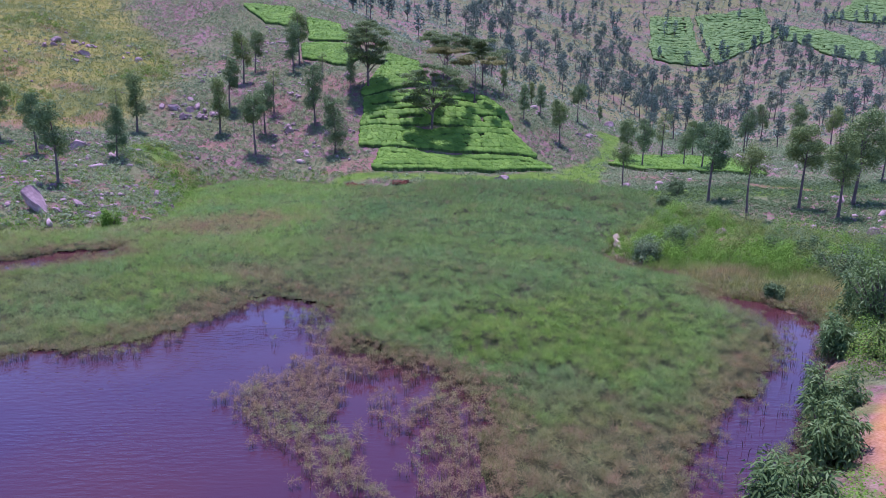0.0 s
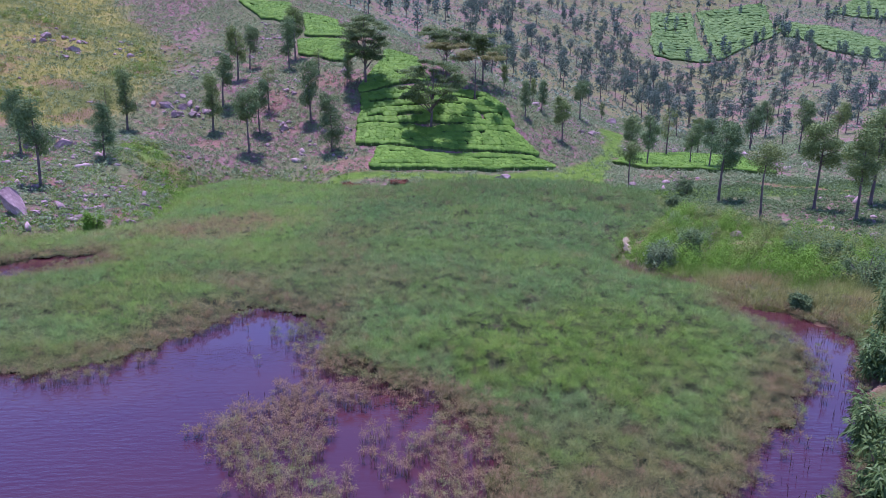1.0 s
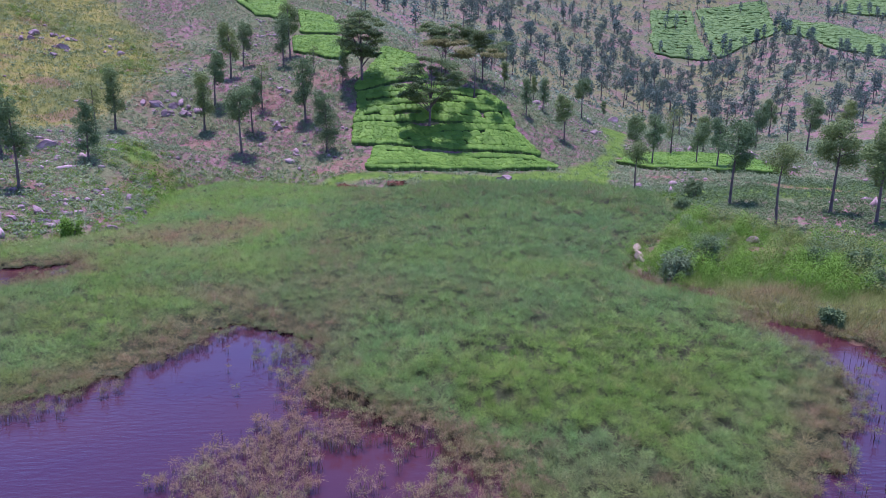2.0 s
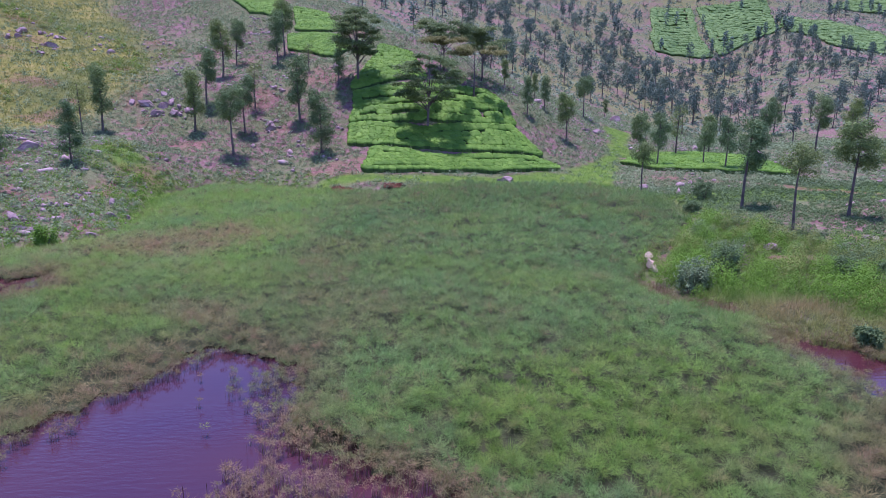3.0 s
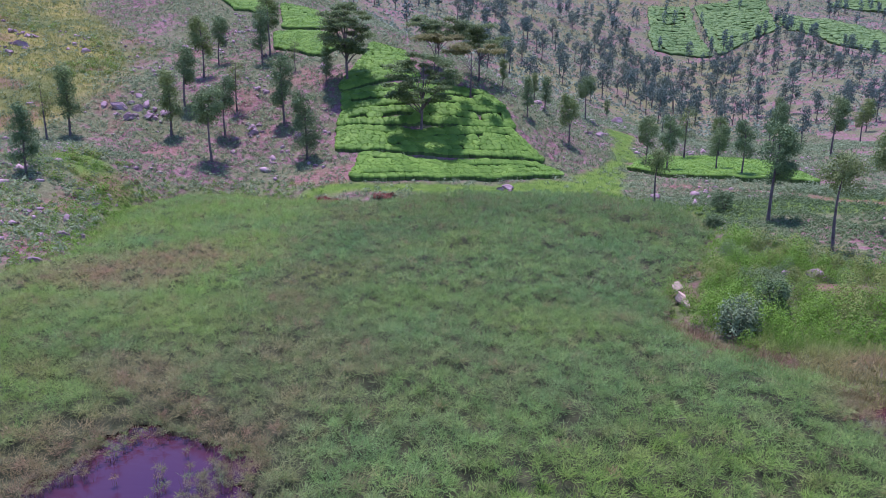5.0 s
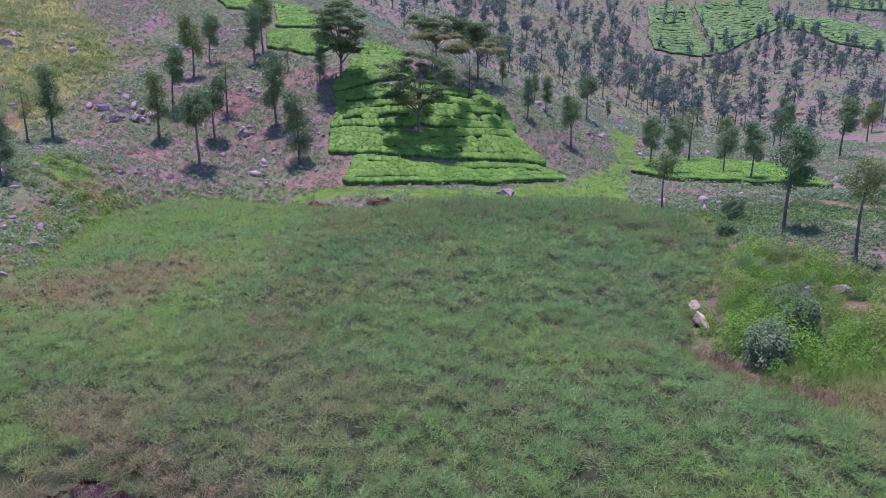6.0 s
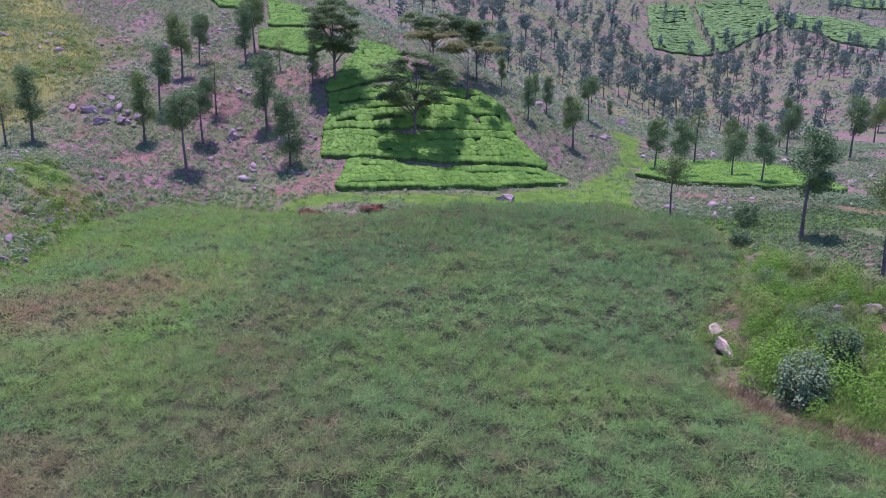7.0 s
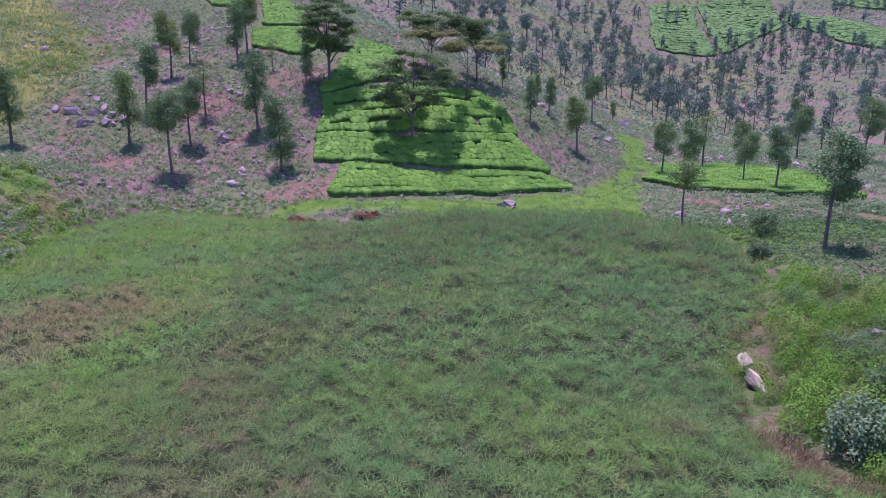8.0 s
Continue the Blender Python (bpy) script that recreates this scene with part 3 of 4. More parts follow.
def marsh_reeds():
    """Mop-headed reeds close together all over the bed."""
    for y0, y1, step, wide, per in ((12, 30, 0.39, 0.011, 160), (30, 50, 0.43, 0.0175, 92), (50, 90, 0.53, 0.035, 56)):
        x, y = scatter(-50, 27, y0, y1, step)
        seen = (np.abs(x) < 0.71 * y + 1.5) & (x < 0.4 * y + 6)
        x, y = x[seen], y[seen]
        if y0 < 36:
            seen = edge_distance(x, y, LAKE) > -0.9
            x, y = x[seen], y[seen]
        full, flood, brown, tall = marsh_plan(x, y)
        full = full * smooth(-0.2, 1.2, flood + (fractal(x, y, 1.4, 39) - 0.5) * 2.5)
        rough_head = smooth(62, 68, y) * smooth(-3, 2, x) * smooth(0.3, 0.6, fractal(x, y, 7, 52))
        keep = rng.random(len(x)) < full * (0.93 - 0.4 * rough_head)
        x, y, full, brown, tall, rough_head = x[keep], y[keep], full[keep], brown[keep], tall[keep], rough_head[keep]
        k = len(x)
        z = canopy_top(x, y, full, tall) + rng.uniform(-0.32, 0.16, k) * np.clip(tall, 0.4, 0.9) - 0.06 + 0.3 * rough_head * rng.random(k)
        size = rng.uniform(0.32, 0.54, k) * (0.8 + 0.25 * np.clip(tall, 0, 1.2)) * (1 + 0.5 * rough_head) * np.interp(y, [30, 60], [1, 1.2]) * (1 + 0.15 * smooth(-6, -12, x))
        c = mops(x, y, z, size, per, wide * (1 - 0.2 * brown) * (1 + 0.3 * rough_head))
        me = raw_mesh("marsh_reeds", c.reshape(-1, 3), np.arange(k * per * 3).reshape(-1, 3), REED)
        b = np.clip(brown * 1.15 + rng.normal(0, 0.1, k) + 0.45 * (rng.random(k) < 0.06 + 0.22 * rough_head), 0, 1)
        blue = smooth(42, 58, y) * smooth(-12, -2, x)
        g = np.clip(gold_at(x, y) * (1 - 0.8 * blue) + rng.normal(0, 0.12, k), 0, 1)
        pale = 0.2 + 0.65 * rng.random(k) ** 1.3 * (1 - 0.6 * rough_head) + (0.12 + 0.2 * smooth(42, 50, y)) * smooth(-6, -13, x) + 0.9 * brown * smooth(-7, -12, x) * smooth(46, 50, y) - 0.08 * blue
        paint(me, np.repeat(b, per * 3), np.repeat(g, per * 3), np.clip(np.repeat(pale, per * 3) + np.repeat(rng.normal(0, 0.07, k * per), 3), 0, 1))
        tagged(new("marsh_reeds", me), "mop-headed green reeds standing close in the marsh", "marsh plants", kind="stuff")


OPEN_WATER = [(-0.3, 24.2), (-1.1, 22.6), (-1.7, 20.4), (-1.3, 18.4), (-1.2, 16)]


def marsh_sedge():
    """Loose heads of brown sedge on thin stems, in shallow water and along every water's edge."""
    x, y = scatter(-50, 27, 12, 60, 0.2)
    seen = (np.abs(x) < 0.72 * y + 3) & (edge_distance(x, y, MARSH) < 0.4)
    x, y = x[seen], y[seen]
    full, flood, brown, tall = marsh_plan(x, y)
    lake = edge_distance(x, y, LAKE)
    chan = edge_distance(x, y, CHANNEL)
    ragged = fractal(x, y, 1.5, 35) + 0.5 * (vnoise(x, y, 0.6, 36) - 0.5)
    inside = smooth(0.3, -0.7, flood + (fractal(x, y, 2.5, 32) - 0.5) * 2) * smooth(0.28, 0.46, ragged)
    inside *= 1 - np.exp(-(polyline_distance(x, y, OPEN_WATER) / (0.4 + 0.5 * vnoise(x, y, 1.5, 34))) ** 2)
    rim = 0.8 * smooth(0.02, 0.2, full) * smooth(1.0, 0.7, full) + 0.75 * smooth(2.4, 0.6, flood) * smooth(-0.5, 0.5, flood) * smooth(0.05, 0.3, full)
    edge = np.where(lake < 0, 0.75 * smooth(-1.3, 0.1, lake + (ragged - 0.5) * 2.2), 0) * smooth(0.3, 0.5, ragged)
    apex = 0.42 * np.exp(-((x + 5.9) / 1.7) ** 2 - ((y - 32) / 3.4) ** 2) * smooth(0.42, 0.6, ragged)
    trickle = np.where(chan < 0, 0.35 * smooth(-1.0, 0, chan) * smooth(36, 30, y), 0) * smooth(0.4, 0.55, ragged)
    chance = np.clip(np.maximum.reduce([inside * 0.78, rim, edge, apex, trickle]), 0, 0.9) * np.interp(y, [32, 48], [1, 0.6])
    keep = rng.random(len(x)) < chance
    pale = np.where((inside > 0.1) | (flood < 2.0), 0.55, 0.2)[keep]
    x, y, tall = x[keep], y[keep], np.clip(tall[keep], 0.34, 0.62) * rng.uniform(0.55, 1.1, keep.sum())
    n, per, stems = len(x), 50, 5
    foot = np.maximum(ground_z(x, y), -0.08)
    head = mops(x, y, np.maximum(foot, 0) + tall, rng.uniform(0.16, 0.28, n), per, 0.0105 * np.interp(y, [22, 45], [1, 1.9]), 0.35)
    k = n * stems
    low = np.repeat(np.stack([x, y, foot], 1), stems, 0) + rng.normal(0, 0.06, (k, 3)) * [1, 1, 0]
    stalk = slips(low, rng.normal(0, 0.14, (k, 3)) + [0, 0, 1], np.repeat(np.maximum(foot, 0) + tall - foot, stems), 0.014, rng.normal(0, 0.3, (k, 3)) + [0, -1, 0])
    v = np.concatenate([head, stalk])
    me = raw_mesh("marsh_sedge", v.reshape(-1, 3), np.arange(len(v) * 3).reshape(-1, 3), REED)
    tone = np.clip(0.7 + 0.25 * (pale > 0.3) + 1.1 * (fractal(x, y, 1.6, 38) - 0.5) + rng.normal(0, 0.2, n), 0, 1)
    gold = rng.random(n) * 0.8
    paint(me, np.append(np.repeat(tone, per * 3), np.full(k * 3, 1.0)), np.append(np.repeat(gold, per * 3), np.zeros(k * 3)), np.append(np.repeat(pale * rng.uniform(0.5, 1.2, n), per * 3), np.zeros(k * 3)))
    tagged(new("marsh_sedge", me), "brownish sedge tufts standing in shallow water", "marsh plants", kind="stuff")


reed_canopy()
marsh_reeds()
marsh_sedge()


def bank_sedge():
    """Tall brown sedge on the wet bank beside the channel's head."""
    rim = [(12.1, 45.6), (13.0, 45.4), (13.8, 43.2), (17, 42), (22, 40), (31, 38), (30, 31), (21, 30), (19.6, 34), (18, 36.6), (15, 38), (13, 40.6), (12.2, 43)]
    x, y = scatter(11.5, 32, 29, 46, 0.28)
    keep = (edge_distance(x, y, rim) < (vnoise(x, y, 2, 91) - 0.5) * 2) & (edge_distance(x, y, CHANNEL) > 0.25)
    x, y = np.repeat(x[keep], 22), np.repeat(y[keep], 22)
    k = len(x)
    x, y = x + rng.normal(0, 0.12, k), y + rng.normal(0, 0.12, k)
    way = rng.normal(0, 0.55, (k, 3)) + [0.08, -0.05, 0.6]
    v = slips(np.stack([x, y, ground_z(x, y)], 1), way, rng.uniform(0.25, 0.75, k), 0.026, rng.normal(0, 0.3, (k, 3)) + [0, -0.4, 1])
    me = raw_mesh("bank_sedge", v.reshape(-1, 3), np.arange(k * 3).reshape(k, 3), REED)
    red = 1 - smooth(0.5, 1.2, polyline_distance(x, y, CUT_BANK))
    paint(me, np.repeat(np.clip(np.maximum(1.5 * fractal(x, y, 3, 93) - 0.35, red), 0, 0.95), 3), np.full(k * 3, 0.8), np.repeat(1 - 0.7 * red, 3))
    tagged(new("bank_sedge", me), "tall brown sedge on the wet bank", "marsh plants", kind="stuff")


bank_sedge()


def stalks():
    """Thin dead stems in the channel and along the flooded edge."""
    x, y = scatter(-12, 20, 12, 36, 0.36)
    d = np.minimum(edge_distance(x, y, CHANNEL), np.abs(edge_distance(x, y, FLOODED)))
    keep = (d < 0.3) & (rng.random(len(x)) < 0.3)
    x, y = x[keep], y[keep]
    n = len(x)
    base = np.stack([x, y, np.full(n, -0.2)], 1)
    me = leaf_mesh("dead_stalks", blades(base, rng.normal(0, 0.1, (n, 2)), rng.uniform(0.4, 1.0, n), 0.022), STALK)
    tagged(new("dead_stalks", me), "thin dark dead stems standing in the water", "stalks", kind="stuff")


stalks()


# ---- low cover on land ----
def tri_mesh(name, corners, material):
    n = len(corners)
    return raw_mesh(name, corners.reshape(-1, 3), np.arange(n * 3).reshape(n, 3), material)


def clumps(x, y, size, count, leaf, flat=0.8, slim=0.62, hollow=0.35):
    """Leafy domes: count leaves each."""
    n = len(x)
    z = ground_z(x, y)
    size = np.broadcast_to(size, n)
    k = n * count
    c = np.repeat(np.stack([x, y, z], 1), count, 0)
    s = np.repeat(size, count)[:, None]
    d = rng.normal(size=(k, 3))
    d[:, 2] = np.abs(d[:, 2]) * 0.9
    d /= np.linalg.norm(d, axis=1, keepdims=True)
    p = c + d * s * np.array([0.5, 0.5, flat * 0.7]) * rng.uniform(hollow, 1.0, (k, 1))
    face = d + rng.normal(0, 0.3, (k, 3)) + [0, 0, 0.2]
    return leaves(p, rng.normal(size=(k, 3)), leaf * rng.uniform(0.6, 1.3, k) * np.repeat(size, count) ** 0.5, leaf * slim * np.repeat(size, count) ** 0.5, 0.15, face)


def in_tea(x, y, margin=0.6):
    d = np.full(len(x), 1e9)
    for p in TEA_NEAR + TEA_FAR:
        d = np.minimum(d, edge_distance(x, y, p))
    return d < margin


def slope_shrubs():
    x, y = scatter(-110, 95, 48, 175, 0.71)
    c = cover_at(x, y)
    keep = (np.abs(x) < 0.78 * (y + 4)) & ((x < 22) | (y > 78)) & (edge_distance(x, y, MARSH) > 0.4) & ~in_tea(x, y) & (edge_distance(x, y, HERBS) > 0)
    low = fractal(x, y, 8, 51)
    beside_tea = np.exp(-((x - 17) / 7) ** 2 - ((y - 108) / 14) ** 2)
    keep &= rng.random(len(x)) < np.clip(0.85 + 2.6 * (low - 0.4) + 0.8 * beside_tea, 0.2, 0.98) * (1 - 0.62 * c[:, 0]) * (1 - 0.9 * c[:, 1]) * (1 - 0.7 * bare_at(x, y))
    x, y = x[keep], y[keep]
    size = 0.45 + 0.9 * rng.random(len(x)) ** 1.7
    near = y < 112
    v = np.concatenate([clumps(x[near], y[near], size[near], 24, 0.25, 0.85, 0.95, 0.5)[:, 1:], clumps(x[~near], y[~near], size[~near], 14, 0.34, 0.8, 0.95)[:, 1:]])
    tagged(new("slope_shrubs", tri_mesh("slope_shrubs", v, SHRUB)), "low grey-green shrubs dotted over the red slope", "shrubs", kind="stuff")
    x, y = scatter(-260, 380, 150, 560, 2.2)
    keep = (x > -0.75 * y) & (x < 0.8 * y) & (y > 172) & ~in_tea(x, y) & (rng.random(len(x)) < np.clip(0.4 + 2 * (fractal(x, y, 22, 53) - 0.35), 0.15, 0.95))
    x, y = x[keep], y[keep]
    me = tri_mesh("far_shrubs", clumps(x, y, rng.uniform(0.9, 2.2, len(x)), 7, 0.8, 0.8, 0.95)[:, 1:], SHRUB_HAZY)
    tagged(new("far_shrubs", me), "scattered green scrub on the distant hillside", "shrubs", kind="stuff")


def ground_cover():
    """Low leafy plants between the marsh and the valley trees."""
    x, y = scatter(16, 75, 44, 84, 0.5)
    low = fractal(x, y, 5, 55) - 0.5 * smooth(27, 19, x + (fractal(x, y, 6, 56) - 0.5) * 8)
    keep = (x < 0.78 * (y + 4)) & (edge_distance(x, y, MARSH) > 0.5) & (edge_distance(x, y, HERBS) > -1) & (rng.random(len(x)) < np.clip(0.95 + 3 * (low - 0.4), 0.04, 1) * (1 - bare_at(x, y)))
    x, y = x[keep], y[keep]
    me = tri_mesh("ground_cover", clumps(x, y, rng.uniform(0.35, 0.85, len(x)), 30, 0.23, 0.8, 0.95)[:, 1:], COVER)
    tagged(new("ground_cover", me), "dull green leafy plants covering the valley floor", "weeds", kind="stuff")


def grass(name, x, y, per, h, mat, text):
    n = len(x)
    k = n * per
    bx, by = np.repeat(x, per) + rng.normal(0, 0.22, k), np.repeat(y, per) + rng.normal(0, 0.22, k)
    base = np.stack([bx, by, ground_z(bx, by) - 0.02], 1)
    me = leaf_mesh(name, blades(base, rng.normal(0, 0.45, (k, 2)), h * rng.uniform(0.5, 1.2, k), h * 0.12), mat)
    tagged(new(name, me), text, "grass", kind="stuff")


def grasses():
    x, y = scatter(-110, -36, 78, 175, 0.68)
    keep = rng.random(len(x)) < cover_at(x, y)[:, 0] * 0.9
    keep &= x > -0.72 * y
    grass("dry_grass", x[keep], y[keep], 8, 0.45, DRY, "yellowing dry grass on the upper slope")
    x, y = scatter(-40, 82, 30, 136, 0.55)
    keep = (rng.random(len(x)) < cover_at(x, y)[:, 1] * 0.9) & (edge_distance(x, y, MARSH) > -0.3) & ~in_tea(x, y, 0.2)
    grass("lush_grass", x[keep], y[keep], 8, 0.22, SHORT, "short bright green grass beside the marsh")


def bank_herbs():
    """Bushy weeds in mounds of unequal height."""
    kinds = ((HERB, "lush bright green weeds covering the bank"), (YELLOW_HERB, "yellowish bushy weeds on the bank"), (COVER, "dull green leafy weeds on the bank"))
    for step, small, big, count, leaf, share in ((0.42, 0.4, 0.75, 50, 0.1, 0.7), (0.95, 0.9, 2.0, 480, 0.085, 0.8)):
        x, y = scatter(8, 35, 13, 66, step)
        keep = (np.minimum(edge_distance(x, y, HERBS), edge_distance(x, y, BANK_GREEN) + 0.6 * (count > 100)) < (fractal(x, y, 3, 61) - 0.5) * 3) & (rng.random(len(x)) < share)
        keep &= (edge_distance(x, y, MARSH) > 0.4 * small - 0.3) & (rng.random(len(x)) > 1.4 * bare_at(x, y))
        x, y = x[keep], y[keep]
        size = small + (big - small) * rng.random(len(x)) ** 1.5 * (0.6 + 0.4 * smooth(0.35, 0.6, fractal(x, y, 3, 63)))
        pick_kind = vnoise(x, y, 2.4, 65) * 0.7 + rng.random(len(x)) * 0.3
        for i, (mat, text) in enumerate(kinds):
            on = (pick_kind >= (0, 0.56, 0.72)[i]) & (pick_kind < (0.56, 0.72, 2)[i])
            me = tri_mesh("bank_herbs", clumps(x[on], y[on], size[on], count, leaf, *((0.7, 0.8, 0.5) if count < 100 else (1.45, 0.8, 0.78)))[:, 1:], mat)
            tagged(new("bank_herbs", me), text, "weeds", kind="stuff")


def foot_weeds():
    """Fresh low weeds among the rocks at the foot of the rocky slope."""
    x, y = scatter(-60, -23, 46, 84, 0.6)
    keep = (edge_distance(x, y, MARSH) > 0.3) & (x > -0.76 * (y + 3)) & (rng.random(len(x)) < np.clip(2.6 * (fractal(x, y, 5, 68) - 0.25), 0, 0.85))
    x, y = x[keep], y[keep]
    me = tri_mesh("foot_weeds", clumps(x, y, rng.uniform(0.4, 0.9, len(x)), 34, 0.17, 0.9, 0.8, 0.45)[:, 1:], HERB)
    tagged(new("foot_weeds", me), "fresh green weeds growing among rocks", "weeds", kind="stuff")


def slope_bushes():
    """Yellow-green bushes by the stream bed and in patches of the upper grass."""
    x, y = scatter(-85, -22, 60, 150, 1.1)
    stream = 1 - smooth(0, 3.5, edge_distance(x, y, LUSH[0]) + (fractal(x, y, 4, 66) - 0.5) * 4)
    upper = cover_at(x, y)[:, 0] * smooth(0.52, 0.66, fractal(x, y, 10, 67))
    keep = (rng.random(len(x)) < np.maximum(0.8 * stream, 0.75 * upper)) & (edge_distance(x, y, MARSH) > 0.3) & (x > -0.72 * y)
    x, y = x[keep], y[keep]
    for mat, text, on in ((YELLOW_HERB, "yellow-green bushes on the slope", rng.random(len(x)) < 0.6), (HERB, "fresh green bushes on the slope", rng.random(len(x)) < 0.4)):
        me = tri_mesh("slope_bushes", clumps(x[on], y[on], rng.uniform(0.7, 1.7, on.sum()), 60, 0.2, 1.1, 0.8, 0.5)[:, 1:], mat)
        tagged(new("slope_bushes", me), text, "shrubs", kind="stuff")


def shore_weeds():
    x, y = scatter(-40, 27, 48, 92, 0.55)
    d = edge_distance(x, y, MARSH)
    keep = (d > -0.5) & (d < 3.6) & (rng.random(len(x)) < 0.72 - 0.12 * d) & ((x < -10) | (x > 18))
    x, y = x[keep], y[keep]
    me = leaf_mesh("shore_weeds", clumps(x, y, rng.uniform(0.4, 1.0, len(x)), 34, 0.15), HERB)
    tagged(new("shore_weeds", me), "green weeds along the edge of the marsh", "weeds", kind="stuff")


slope_shrubs()
ground_cover()
shore_weeds()
grasses()
bank_herbs()
foot_weeds()
slope_bushes()


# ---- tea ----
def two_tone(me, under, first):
    """The sides of the bushes, 8 of every 27 body faces, take the second material, shade put into its colour."""
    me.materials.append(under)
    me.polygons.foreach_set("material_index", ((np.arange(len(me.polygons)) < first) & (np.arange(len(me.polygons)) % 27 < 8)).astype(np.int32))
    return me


def tea_field(name, poly, row, step, size, count, leaf, text, skew=0.0, top=None):
    """Clipped bushes in rows that follow the contour, with an unbroken line of bushes along the rim."""
    px, py = np.array(poly).T
    x, y = [a.ravel() for a in np.meshgrid(np.arange(px.min(), px.max(), step), np.arange(py.min() - 40, py.max() + 40, row))]
    y = y + skew * (x - px.min()) + 0.35 * np.sin(x * 0.35 + y * 0.5)
    x, y = x + rng.uniform(-0.3, 0.3, len(x)) * step, y + rng.uniform(-0.1, 0.1, len(y)) * row
    keep = (edge_distance(x, y, poly) < -1.1 * size) & (rng.random(len(x)) < 0.985)
    x, y = x[keep], y[keep]
    rim = [np.array(a) + (np.array(b) - np.array(a)) * t for a, b in zip(poly, poly[1:] + poly[:1]) for t in np.arange(0, 1, 0.8 * step / math.dist(a, b))]
    rim = np.array(rim) + (np.mean(poly, 0) - rim) / np.linalg.norm(np.mean(poly, 0) - rim, axis=1, keepdims=True) * 0.9 * size
    rim += rng.normal(0, 0.06 * size, (len(rim), 2))
    x, y = np.append(x, rim[:, 0]), np.append(y, rim[:, 1])
    n, k = len(x), len(x) * count
    z = ground_z(x, y)
    rise = ((ground_z(x + 1, y) - ground_z(x - 1, y)) / 2, (ground_z(x, y + 1) - ground_z(x, y - 1)) / 2)
    sides = 8
    w = np.linspace(0, 2 * np.pi, sides, endpoint=False)
    rings = []
    for r, h in ((0.5, 0.0), (0.64, 0.42), (0.6, 0.58), (0.3, 0.62)):
        rr = r * size * rng.uniform(0.85, 1.15, (n, sides))
        vx, vy = x[:, None] + rr * 1.15 * np.cos(w), y[:, None] + rr * np.sin(w)
        slope = z[:, None] + rise[0][:, None] * (vx - x[:, None]) + rise[1][:, None] * (vy - y[:, None])
        rings.append(np.stack([vx, vy, slope - (0.25 if h == 0 else 0) + h * rng.uniform(0.94, 1.06, (n, sides)) * (0.6 + 0.4 * size)], 2))
    v = np.stack(rings, 1).reshape(-1, 3)
    one = [(i * sides + j, i * sides + (j + 1) % sides, (i + 1) * sides + (j + 1) % sides, (i + 1) * sides + j) for i in range(3) for j in range(sides)]
    one += [(24, 25, 26, 27), (24, 27, 28, 31), (28, 29, 30, 31)]
    f = (np.array(one)[None] + (np.arange(n) * 32)[:, None, None]).reshape(-1, 4)
    bx, by, bz = (np.repeat(a, count) for a in (x, y, z))
    a, r = rng.uniform(0, 2 * np.pi, k), np.sqrt(rng.random(k))
    ox, oy = r * 0.72 * size * np.cos(a), r * 0.6 * size * np.sin(a)
    p = np.stack([bx + ox, by + oy, bz + np.repeat(rise[0], count) * ox + np.repeat(rise[1], count) * oy + (0.66 - 0.1 * r ** 3) * (0.6 + 0.4 * size) - 0.02 + rng.uniform(-0.04, 0.09, k)], 1)
    face = np.stack([np.cos(a) * r * 0.5, np.sin(a) * r * 0.5, np.ones(k)], 1) + rng.normal(0, 0.35, (k, 3))
    lv = leaves(p, rng.normal(size=(k, 3)), leaf * rng.uniform(0.7, 1.3, k), leaf * 0.6, 0, face)
    vv, ff = join([(v, f), (lv.reshape(-1, 3), np.arange(k * 4).reshape(k, 4))])
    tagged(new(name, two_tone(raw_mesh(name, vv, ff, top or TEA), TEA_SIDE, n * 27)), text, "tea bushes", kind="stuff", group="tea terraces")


SKEW = (0.27, 0.19, 0.2, 0.2, 0.1, -0.7, -0.85, -0.4, -0.45)
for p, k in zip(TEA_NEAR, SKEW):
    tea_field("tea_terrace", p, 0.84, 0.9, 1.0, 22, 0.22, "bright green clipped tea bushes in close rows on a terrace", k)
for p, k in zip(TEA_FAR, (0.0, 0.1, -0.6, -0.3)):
    tea_field("tea_terrace", p, 4.2, 2.4, 3.1, 12, 0.8, "distant green tea bushes in contour rows", k, TEA_HAZY)


# ---- trees ----
def part(name, me, parent):
    ob = new(name, me)
    ob.parent = parent
    return ob


def wooden(tubes, root, branches=True):
    """The first tube is the trunk, the others are its branches."""
    part("trunk", raw_mesh("trunk", *tubes[0], BARK, True), root)
    for v, f in tubes[1:] if branches else ():
        part("branch", raw_mesh("branch", v, f, BARK, True), root)


